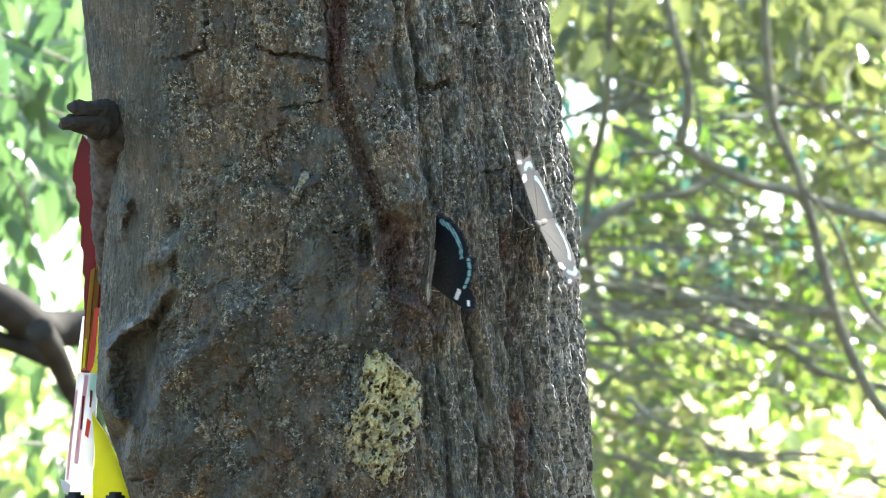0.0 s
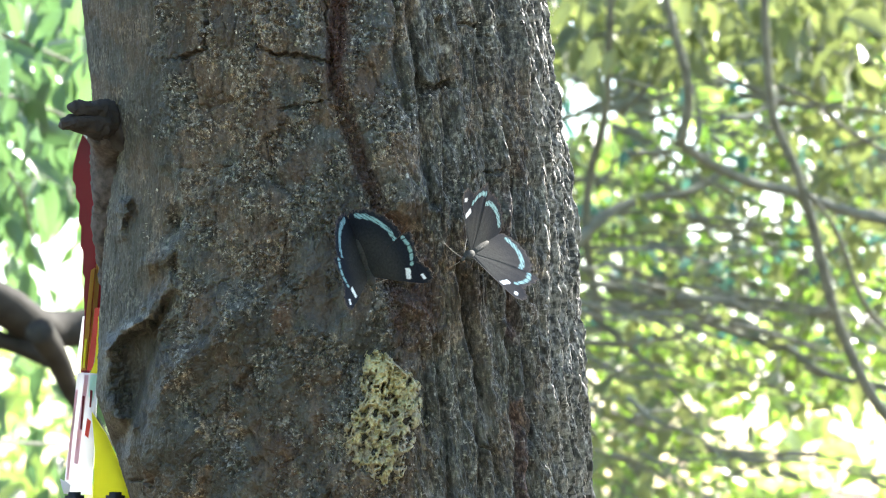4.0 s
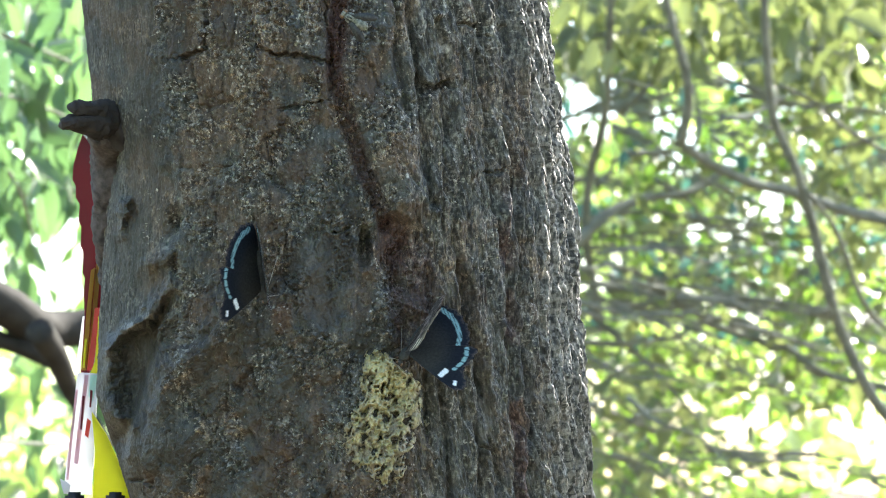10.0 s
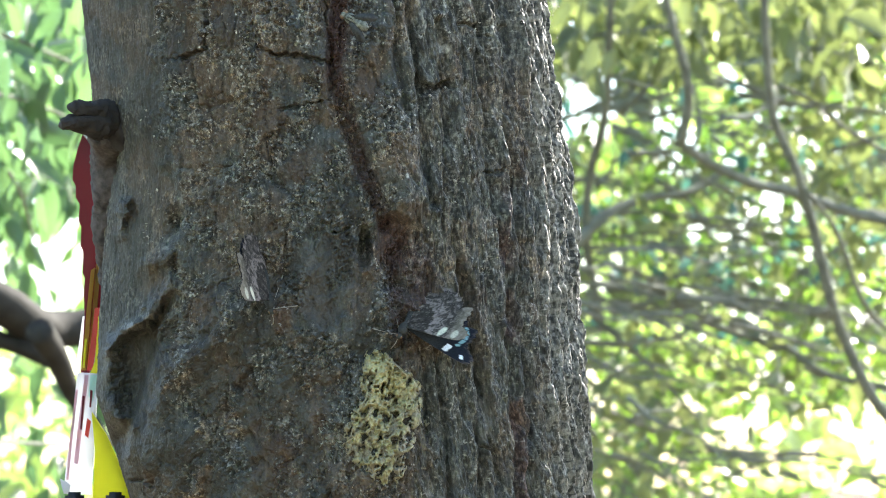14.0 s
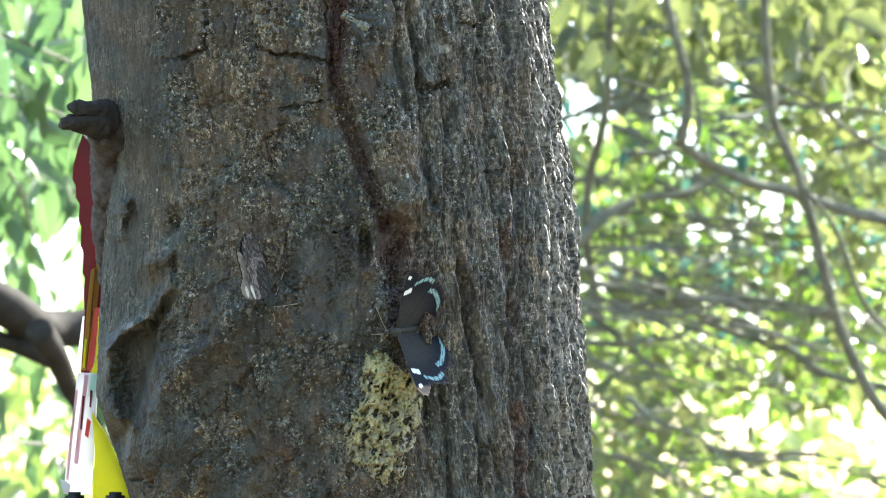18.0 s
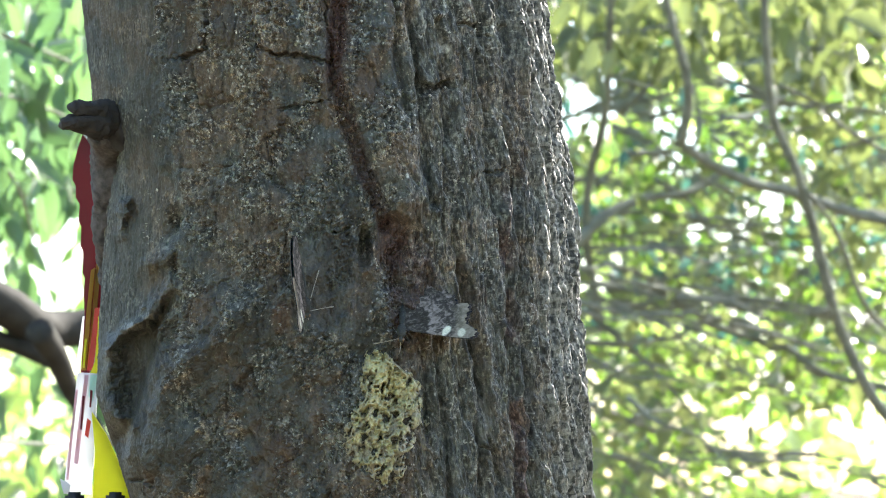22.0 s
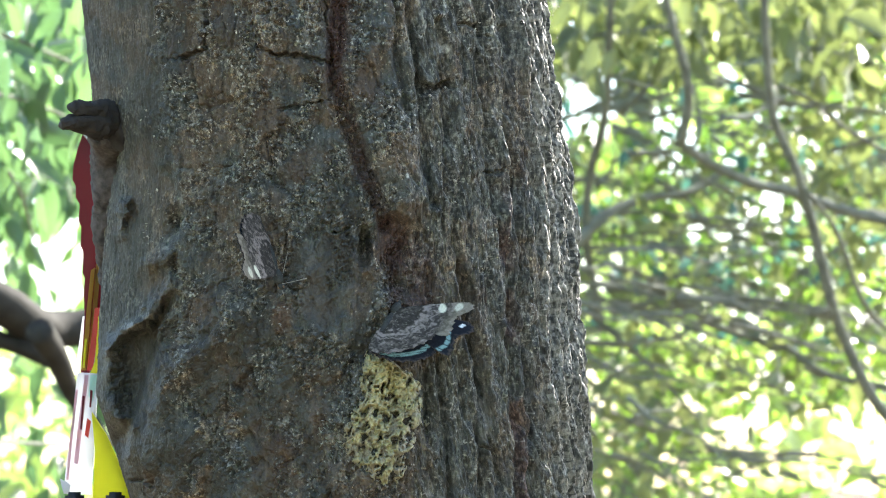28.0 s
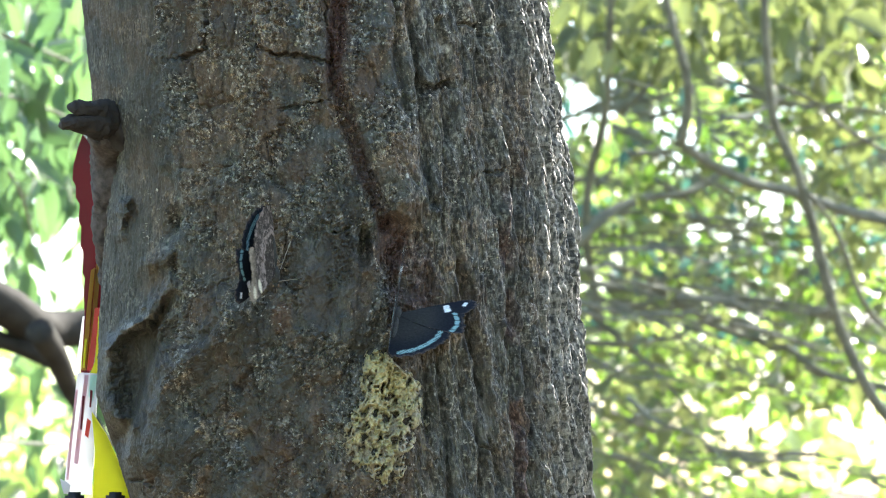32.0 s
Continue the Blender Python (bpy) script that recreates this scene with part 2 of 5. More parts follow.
def line_gap(x, y, points):
    """Distance from each place to a broken line."""
    best = np.full(np.shape(x), 1e9)
    for (ax, ay), (bx, by) in zip(points, points[1:]):
        dx, dy = bx - ax, by - ay
        t = np.clip(((x - ax) * dx + (y - ay) * dy) / (dx * dx + dy * dy), 0, 1)
        best = np.minimum(best, np.hypot(x - ax - t * dx, y - ay - t * dy))
    return best


# ---- ground
def ground():
    n = 60
    r = np.concatenate([[0.0], np.geomspace(0.4, 900, n)])
    a = np.linspace(0, 2 * math.pi, 72, endpoint=False)
    R, A = np.meshgrid(r, a, indexing="ij")
    x, y = R * np.cos(A), R * np.sin(A) + 1.6
    z = (fractal(x * 0.5 + 50, y * 0.5 + 50, 4, 3) - 0.5) * 0.25 * soft(R, 0.3, 3)
    ob = mesh_part("ground", np.stack([x, y, z], -1).reshape(-1, 3), grid_faces(len(r), 72, True), SOIL)
    return tagged(ob, "brown woodland soil with leaf litter", "ground", kind="structure")


ground()


# ---- the oak trunk
LEVELS = np.array([-900, 0, 200, 300, 400, 560, 700, 800, 882, 1800.])
LEFT = np.array([120, 146, 168, 192, 186, 178, 172, 206, 232, 250.])
RGHT = np.array([910, 962, 985, 1002, 1016, 1025, 1037, 1041, 1043, 1100.])


def outline(y):
    c = np.interp(y, LEVELS, (LEFT + RGHT) / 2)
    r = np.interp(y, LEVELS, (RGHT - LEFT) / 2)
    return c, r


def bark_depth(x, y):
    c, r = outline(y)
    s = np.clip((x - c) / r, -0.98, 0.98)
    return NEAR - 0.108 * np.sqrt(1 - s * s)


def bark_relief(x, y, arc):
    """Height of the bark in metres and its colour zones, at x across, y down; arc is the way round the trunk in the same measure."""
    wob = (fractal(arc / 90, y / 220, 3, 21) - 0.5) * 40
    lean = arc - 0.075 * y + wob
    right = soft(x, 690, 760)
    worn = 1 - soft(x - (fractal(x / 40, y / 70, 4, 5) - 0.5) * 110, np.interp(y, [0, 250, 330, 480, 600, 760, 882], [286, 290, 314, 316, 300, 280, 262]) - 26,
                    np.interp(y, [0, 250, 330, 480, 600, 760, 882], [286, 290, 314, 316, 300, 280, 262]) + 26)
    # long ridges of the furrowed side, broken into blocks
    def billow(u, v, o, seed):
        return np.abs(2 * fractal(u, v, o, seed) - 1)

    lean2 = lean + 12 * (fractal(arc / 30, y / 150, 3, 8) - 0.5)
    shift = 0.5 * (fractal(arc / 18, y / 26, 3, 9) - 0.5)
    b1 = np.minimum(billow(lean2 / 54, y / 300, 3, 11) * 4.5, 1.0)
    b2 = np.minimum(billow((lean2 + 0.05 * y) / 21, y / 190, 3, 12) * 3.4, 1.0)
    chip = fractal(arc / 8, y / 44, 2, 36, 0.6) - 0.5
    knob = fractal(lean2 / 19, y / 150, 4, 38, 0.6) - 0.5
    edge = soft(arc, 985, 1060)
    block = np.minimum(billow(lean2 / 12 + 0.6 * shift, y / 48 + 0.6 * shift, 2, 39) * 4.0, 1.0) - 0.85
    furrowed = 0.0011 * block + 0.0019 * (b1 - 0.85) + 0.0009 * (b2 - 0.8) + 0.0034 * knob + 0.0030 * chip
    # broad, cracked plates of the middle, smooth in parts and crumbled in others
    broken = soft(fractal(x / 95, y / 120, 3, 43), 0.46, 0.60)
    p1 = np.minimum(billow((x + wob) / 120, y / 210, 3, 41) * 14, 1.0)
    q1, q2, slab = cells((x + wob) / 66 + 0.7 * shift, y / 105 + 0.7 * shift, 51)
    r1, r2, grit = cells(arc / 7.5 + 1.4 * shift, y / 9.5 + 1.1 * shift, 56)
    crust = fractal(arc / 9.5, y / 12, 3, 58, 0.8) - 0.5
    crumbly = soft(fractal(x / 60, y / 85, 3, 171), 0.42, 0.56)
    plates = (broken * (0.0022 * (p1 - 0.9) + 0.0016 * (np.minimum((q2 - q1) * 9, 1.0) - 0.9)) + 0.0020 * (slab - 0.5)
              + (0.25 + 0.75 * crumbly) * (0.0005 * (np.minimum((r2 - r1) * 2.5, 1.0) - 0.7) + 0.0048 * crust)
              + 0.0090 * (fractal(x / 110, y / 170, 3, 61) - 0.5) + 0.0050 * (fractal(x / 40, y / 64, 3, 66) - 0.5))
    streak = 0.0016 * (fractal(arc / 9, y / 90, 3, 71, 0.7) - 0.5)
    rough = (1 - right) * (fractal(arc / 5, y / 7, 2, 81, 0.8) - 0.5) + right * (fractal(arc / 5, y / 15, 2, 83, 0.8) - 0.5)
    rough2 = (1 - right) * (fractal(arc / 17, y / 34, 4, 91, 0.6) - 0.5) + right * 0.7 * (fractal(arc / 13, y / 110, 3, 93, 0.65) - 0.5)
    h = worn * (streak * 1.6 + 0.0022 * rough2 + 0.0006 * rough) + (1 - worn) * (right * furrowed + (1 - right) * plates)
    h = h + (1 - worn) * ((0.0014 + 0.0016 * crumbly * (1 - right) - 0.0004 * right) * rough + (0.0030 - 0.0010 * right) * rough2)
    h = h + 0.0035 * (1 - worn) * (1 - right) + 0.002 * right

    jag_x, jag_y = 22 * (fractal(x / 22, y / 22, 3, 101) - 0.5), 22 * (fractal(x / 22, y / 22, 3, 111) - 0.5)

    def cut(points, width, deep):
        nonlocal h
        g = line_gap(x + jag_x, y + jag_y, points) * (0.8 + 1.6 * np.abs(rough2)) + 3 * np.abs(rough2)
        k = 1 - soft(g, width * 0.25, width * 0.8)
        h = h - deep * k

    def swell(points, width, high):
        nonlocal h
        g = line_gap(x + jag_x, y + jag_y, points)
        h = h + high * np.exp(-(g / width) ** 2)

    # cracks across the plates
    cut([(332, 102), (352, 96), (372, 88), (372, 40), (366, -20)], 7, 0.0040)
    cut([(486, 98), (520, 97), (548, 102), (566, 112), (582, 106)], 8, 0.0050)
    cut([(500, 192), (530, 188), (572, 180)], 6, 0.0035)
    cut([(436, -20), (446, 40), (462, 84), (486, 98)], 8, 0.0022)
    cut([(575, -20), (580, 60), (590, 130), (585, 180)], 6, 0.0030)
    cut([(590, 410), (606, 408), (612, 404)], 5, 0.003)
    cut([(232, 848), (256, 852), (284, 858)], 5, 0.0032)
    cut([(430, 690), (440, 670), (452, 650)], 8, 0.0025)
    cut([(330, 700), (352, 730), (372, 735)], 6, 0.002)
    cut([(738, 140), (742, 152), (760, 160), (790, 150)], 13, 0.006)
    cut([(812, 42), (836, 46), (856, 66)], 6, 0.003)
    cut([(855, 300), (880, 306), (900, 298)], 6, 0.0035)
    cut([(852, 792), (868, 800), (872, 822)], 5, 0.003)
    # long furrows between the ribs of the furrowed side
    for points, width, deep in (([(712, -20), (730, 90), (744, 150), (748, 260), (762, 360)], 7, 0.0065), ([(775, 40), (792, 200), (793, 330), (806, 440), (842, 640), (856, 900)], 8, 0.0065),
                                ([(836, -60), (850, 120), (862, 250), (886, 420), (905, 600), (918, 940)], 8, 0.0075), ([(884, -60), (894, 150), (905, 330), (925, 600), (946, 940)], 7, 0.0065),
                                ([(770, 600), (800, 940)], 7, 0.0055), ([(812, 470), (820, 560), (870, 760), (880, 940)], 6, 0.0045), ([(690, -60), (700, 120), (716, 200)], 6, 0.0045)):
        gap = line_gap(x + 24 * (fractal(x / 40, y / 80, 2, 211) - 0.5), y, points)
        h = h - 0.72 * deep * np.exp(-(gap / width) ** 2) + 0.0012 * np.exp(-((gap - 16) / 9) ** 2)
    # strong narrow ridges and the furrows between them on the sunny edge
    ripple = arc + 16 * (fractal(arc / 60, y / 120, 3, 181) - 0.5) - 0.02 * (y - 441)
    for mid_arc, rise, fall, high in ((1020, 9, 34, 0.0042), (1066, 7, 24, 0.0034), (1094, 8, 26, 0.0036), (1128, 6, 22, 0.0030), (1156, 7, 24, 0.0032), (1186, 7, 24, 0.0030)):
        broken_up = 0.35 + 1.3 * field(y / 64 + mid_arc, arc / 70, 183)
        step = ripple - mid_arc
        h = h + high * broken_up * np.clip(np.where(step < 0, 1 + step / rise, 1 - step / fall), 0, 1) - 0.45 * high * edge / 6
    # the sap gash, its hollow and the wet hole beside it
    gash = line_gap(x + 10 * (fractal(x / 24, y / 24, 3, 131) - 0.5), y, [(604, -30), (596, 60), (592, 130), (612, 210), (640, 290), (664, 350), (684, 398)])
    g = 1 - soft(gash, 7, 21)
    h = h - 0.0058 * g + 0.0040 * g * (rough2 + rough)
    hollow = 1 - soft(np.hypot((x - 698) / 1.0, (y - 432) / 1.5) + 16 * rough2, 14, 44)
    h = h - 0.0085 * hollow
    pocket = 1 - soft(np.hypot(x - 646 + 0.6 * jag_x, (y - 436) / 3.0) + 8 * np.abs(rough2), 6, 17)
    h = h - 0.012 * pocket
    seep = (1 - soft(np.hypot((x - 728) / 62, (y - 520) / 130) + 0.5 * rough2, 0.5, 1.0))
    h = h - 0.0040 * seep + seep * (0.008 * rough2 + 0.004 * rough)
    swell([(655, 470), (672, 540), (690, 590)], 14, 0.0045)
    h = h - 0.0075 * np.exp(-((x + 0.5 * jag_x - 707) / 17) ** 2 - ((y + 0.5 * jag_y - 506) / 24) ** 2)
    swell([(722, 538), (744, 560), (748, 606)], 13, 0.0050)
    swell([(736, 452), (762, 480), (776, 520)], 12, 0.0030)
    h = h - 0.0050 * np.exp(-((x + 0.4 * jag_x - 756) / 7) ** 2) * soft(y, 600, 640) * (1 - soft(y, 760, 800))
    swell([(665, 200), (700, 300), (722, 350)], 36, 0.0060)
    swell([(750, 540), (754, 590)], 22, 0.0045)
    # folded callus on the worn side, pushed in and out along the view
    bark_h, h = h, 0 * h
    swell([(200, 612), (222, 586), (262, 566), (286, 530), (308, 500)], 12, 0.0110)
    swell([(196, 626), (186, 680), (196, 730), (220, 752)], 20, 0.0085)
    swell([(262, 470), (300, 452), (322, 424)], 13, 0.0050)
    swell([(262, 800), (300, 690), (352, 620), (420, 560)], 40, 0.0085)
    swell([(222, 360), (218, 390), (216, 420)], 9, 0.0050)
    for cx, cy, rx, ry, deep in ((300, 604, 56, 36, 0.010), (246, 690, 40, 76, 0.012), (318, 400, 26, 40, 0.006), (276, 512, 52, 36, 0.003),
                                 (236, 376, 9, 20, 0.0025), (318, 478, 14, 30, 0.005), (432, 776, 20, 14, 0.004), (196, 780, 30, 40, 0.012), (202, 270, 10, 60, 0.006),
                                 (372, 164, 15, 30, 0.002)):
        k = np.exp(-1.6 * (((x + 0.6 * jag_x - cx) / rx) ** 2 + ((y + 0.6 * jag_y - cy) / ry) ** 2))
        h = h - deep * k
    swell([(330, 800), (330, 900)], 60, 0.004)
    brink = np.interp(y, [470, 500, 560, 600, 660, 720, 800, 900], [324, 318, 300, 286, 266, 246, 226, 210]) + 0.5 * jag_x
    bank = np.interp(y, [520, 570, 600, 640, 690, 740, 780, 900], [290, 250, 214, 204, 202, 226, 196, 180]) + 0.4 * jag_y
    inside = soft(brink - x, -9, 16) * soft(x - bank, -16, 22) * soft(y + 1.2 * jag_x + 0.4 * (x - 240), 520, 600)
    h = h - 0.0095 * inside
    swell([(322, 500), (302, 560), (268, 660), (246, 720), (226, 810)], 9, 0.0028)
    swell([(204, 728), (210, 735)], 20, 0.0070)
    swell([(222, 362), (216, 400)], 7, 0.0040)
    swell([(296, 440), (304, 452)], 12, 0.0040)
    k = np.exp(-1.6 * (((x + 0.6 * jag_x - 317) / 17) ** 2 + ((y + 0.6 * jag_y - 392) / 24) ** 2))
    h = h - 0.006 * k
    across, along = 0.8 * x + 0.6 * y + 1.2 * jag_x, 0.8 * y - 0.6 * x
    low = (1 - right) * soft(y + 0.5 * (x - 400), 440, 600) * soft(x, 250, 330)
    h = h + low * (0.0130 * (fractal(across / 60, along / 190, 3, 231) - 0.5))
    fold, h = h * 1.05, bark_h
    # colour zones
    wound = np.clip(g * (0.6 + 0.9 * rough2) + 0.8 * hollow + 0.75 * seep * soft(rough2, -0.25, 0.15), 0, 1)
    red = np.exp(-((x - 600) / 26) ** 2) * (1 - soft(y, 60, 200)) + 1.3 * np.exp(-((x - 905 - (y - 600) * 0.08) / 12) ** 2) * soft(fractal(x / 30, y / 120, 3, 141), 0.40, 0.52) * soft(y, 300, 380)
    wound = np.clip(wound + 0.6 * red, 0, 1)
    blot = fractal(x / 75, y / 120, 4, 151)
    rust = soft(blot, 0.55, 0.70) * (1 - worn) * (0.35 + 0.15 * (1 - right))
    rust = np.clip(rust + 0.85 * (1 - soft(np.hypot((x - 505) / 22, (y - 560) / 45) + rough2, 0.4, 1))
                   + 0.5 * (1 - soft(np.hypot((x - 490) / 60, (y - 800) / 110) + rough2, 0.3, 1)) + 0.45 * (1 - soft(np.hypot((x - 430) / 80, (y - 50) / 110) + rough2, 0.3, 1)), 0, 1)
    rust = np.clip(rust + 0.9 * (1 - soft(np.hypot((x - 752) / 36, (y - 545) / 85) + 2 * rough2, 0.3, 1.0)), 0, 1)
    spots = fractal(arc / 6, y / 7.5, 2, 161, 0.8)
    patch = fractal(x / 60, y / 85, 3, 171)
    pale = 0.8 * soft(spots + 0.45 * (patch - 0.5), 0.68, 0.76) * (1 - 0.85 * worn) * (1 - wound) * (0.5 + 0.5 * soft(h, 0, 0.003))
    for cx, cy, rx, ry, s in ((786, 88, 12, 12, 0.7), (600, 384, 10, 4, 0.8), (712, 312, 3, 7, 1.0), (330, 358, 9, 18, 0.3), (594, 776, 26, 16, 0.4), (236, 578, 24, 8, 0.5), (268, 560, 20, 8, 0.4), (190, 650, 6, 44, 0.3), (330, 356, 7, 14, 0.35), (296, 440, 10, 5, 0.3)):
        pale = np.maximum(pale, s * (1 - soft(np.hypot((x - cx) / rx, (y - cy) / ry) + 1.6 * rough, 0.4, 1.0)))
    tone_shade = (0.85 - 0.55 * soft(x, 480, 620)) * (1 - worn) * soft(y + 260 * (fractal(x / 90, y / 120, 4, 191) - 0.5), 400, 640) * (1 - 0.6 * soft(x, 860, 960)) * soft(fractal(x / 50, y / 60, 3, 195), 0.33, 0.52)
    # shade of the lower left side, painted as a darker bark colour
    tone_shade = np.maximum(tone_shade, 0.75 * worn * soft(y + 60 * rough2, 560, 650))
    # shade inside the callus recess, put into the colour
    tone_shade = np.maximum(tone_shade, 0.8 * inside)
    # sun glare on the right edge, painted in as pale grains
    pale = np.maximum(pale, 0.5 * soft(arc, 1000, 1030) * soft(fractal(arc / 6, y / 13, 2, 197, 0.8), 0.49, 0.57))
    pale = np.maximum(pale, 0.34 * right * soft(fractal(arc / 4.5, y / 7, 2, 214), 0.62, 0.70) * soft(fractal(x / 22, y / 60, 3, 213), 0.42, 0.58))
    pale = np.maximum(pale, 0.28 * (1 - right) * (1 - worn) * crumbly * soft(grit, 0.84, 0.9) * (1 - wound))
    tone_shade = np.maximum(tone_shade, 0.65 * np.exp(-((x - 262 + 30 * rough2) / 24) ** 2) * (1 - soft(y, 380, 470)) * soft(fractal(x / 25, y / 120, 3, 207), 0.35, 0.55))
    # grey-green lichen, made denser on the right edge to paint its sunlight
    moss_rim_light = (0.6 + 0.4 * soft(arc, 985, 1040)) * np.maximum(soft(patch, 0.5, 0.66), np.maximum(right * np.maximum(soft(arc, 985, 1060), soft(fractal(x / 30, y / 70, 4, 199), 0.36, 0.55)), soft(fractal(x / 25, y / 30, 4, 203), 0.40, 0.55) * np.exp(-((x - 380) / 60) ** 2 - ((y - 380) / 130) ** 2))) * (1 - worn) * (1 - wound)
    crusty = np.clip(np.maximum(crumbly * soft(fractal(x / 28, y / 40, 4, 173), 0.36, 0.50), 0.95 * right * soft(fractal(arc / 22, y / 50, 4, 175), 0.36, 0.50)) + 0.6 * soft(spots, 0.56, 0.62), 0, 1)
    brown = soft(fractal(x / 85, y / 130, 4, 177) + 0.10 * np.exp(-((x - 450) / 70) ** 2) * (1 - soft(y, 420, 520)), 0.48, 0.58)
    # smooth dark plates beside the callus
    bare = (1 - soft(np.hypot((x - 572) / 85, (y - 470) / 150) + 1.4 * rough2, 0.45, 1.0)) * (1 - worn) * (1 - wound)
    crusty, brown, pale = crusty * (1 - 0.8 * bare), brown * (1 - 0.5 * bare), pale * (1 - 0.6 * bare)
    tone_shade, rust = np.maximum(tone_shade, 0.55 * bare), rust * (1 - 0.5 * bare)
    crusty = crusty * (1 - 0.75 * tone_shade)
    pale = pale * (1 - 0.5 * tone_shade)
    return h, fold, np.stack([wound, rust, pale], -1), np.stack([worn * 0.66, moss_rim_light, tone_shade], -1), np.stack([crusty, brown, 0 * brown], -1)


def trunk_surface(tree):
    ang = np.concatenate([np.linspace(-98, 98, 1060), np.linspace(98, 262, 60)[1:-1]])
    ang = np.radians(ang)
    ys = np.concatenate([np.linspace(-15000, -40, 70), np.linspace(-40, 920, 900)[1:], np.linspace(920, 6750, 60)[1:]])
    A, Y = np.meshgrid(ang, ys, indexing="ij")
    A, Y = A.T, Y.T
    c, r = outline(Y)
    lean = np.where(Y < -900, (Y + 900) * 0.02, 0)
    flare = 1 + 0.55 * soft(Y, 4600, 6400) ** 2 + 0.09 * soft(Y, 4600, 6400) * np.cos(5 * A)
    x = c + lean + r * flare * np.sin(A)
    arc = r * A + 600
    h, fold, zones, cover, crust = bark_relief(np.where(np.abs(A) < 1.75, x, 600 + arc * 0.8), Y, arc)
    d = NEAR * (1 + (441 - Y) / FOCAL * 0.07) - 0.108 * flare * np.cos(A)
    P = sight(x, Y, d)
    N = np.array(RIGHT) * np.sin(A)[..., None] - np.array(AHEAD) * np.cos(A)[..., None]
    P = P + N * h[..., None] - np.array(AHEAD) * (fold * soft(np.cos(A), 0.0, 0.3))[..., None]
    ob = mesh_part("trunk", P.reshape(-1, 3), grid_faces(*A.shape, True)[:, ::-1], BARK, tree, "dark grey furrowed oak bark with worn bare wood and a red sap gash")
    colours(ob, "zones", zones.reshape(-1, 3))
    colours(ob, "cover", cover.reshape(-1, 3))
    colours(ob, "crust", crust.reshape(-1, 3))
    return ob


oak = tagged(empty("oak_tree", Matrix.Translation((0, 1.62, 0))), "oak tree with dark grey furrowed bark and a sap wound", "tree")
oak_trunk = trunk_surface(oak)
oak_trunk.matrix_parent_inverse = oak.matrix_world.inverted()


def on_bark(x, y, lift=0.0):
    """A place on the bark, lift metres towards the eye."""
    return at(x, y, float(bark_depth(x, y)) - lift)


# ---- parts of the oak: broken stub, dried foam, pale flakes
def blob_bark(points, radii, seed, rough=0.25, sides=72, steps=26):
    line = smooth_line(points, steps)
    rad = np.interp(np.linspace(0, 1, len(line)), np.linspace(0, 1, len(radii)), radii)
    vs, fs = tube(line, list(rad), sides)
    out = []
    for v in vs:
        n = noise.fractal(v * 70 + Vector((seed, 0, 0)), 1.0, 2.0, 4)
        m = noise.fractal(v * 210 + Vector((seed, 3, 0)), 0.7, 2.0, 5)
        k = noise.noise_vector(v * 90 + Vector((seed, 7, 0)))
        out.append(v + (Vector((m, n, n - m)) * 0.5 + k * 0.7) * rough * 0.007)
    return out, fs


def stub():
    def piece(name, points, radii, seed, rough, parent, material, label=""):
        vs, fs = blob_bark(points, radii, seed, rough)
        me = bpy.data.meshes.new(name)
        me.from_pydata([tuple(v) for v in vs], [], fs)
        me.materials.append(material)
        me.polygons.foreach_set("use_smooth", [True] * len(me.polygons))
        ob = new(name, me)
        ob.parent = parent
        if parent is oak:
            ob.matrix_parent_inverse = oak.matrix_world.inverted()
        return tagged(ob, label)

    ob = piece("branch_stub", [on_bark(226, 230, -0.02), at(194, 214, 1.585), at(168, 207, 1.575), at(148, 205, 1.57)],
               [0.0110, 0.0092, 0.0076, 0.0040], 3, 0.36, oak, STUB, "broken dark branch stub with splintered end")
    piece("splinter", [at(176, 200, 1.572), at(150, 190, 1.565), at(126, 187, 1.56)], [0.0056, 0.0040, 0.0026], 21, 0.34, ob, STUB)
    piece("splinter", [at(178, 220, 1.575), at(144, 220, 1.565), at(108, 219, 1.56)], [0.0070, 0.0048, 0.0030], 9, 0.36, ob, STUB)
    # stands for a strip of the trunk's own bark below the stub
    piece("splinter", [at(190, 226, 1.585), at(196, 270, 1.604), at(194, 340, 1.612), at(192, 420, 1.62), at(188, 500, 1.63)], [0.0095, 0.0092, 0.0086, 0.0070, 0.0030], 15, 0.30, ob, STRIP_GREY)


STRIP_GREY = plain("strip_grey_bark", (0.088, 0.075, 0.070), 0.8, 0.3, 0.6, 260, 1.0)
STUB = plain("stub_bark", (0.040, 0.034, 0.030), 0.85, 0.3, 0.5, 120, 0.8)
stub()


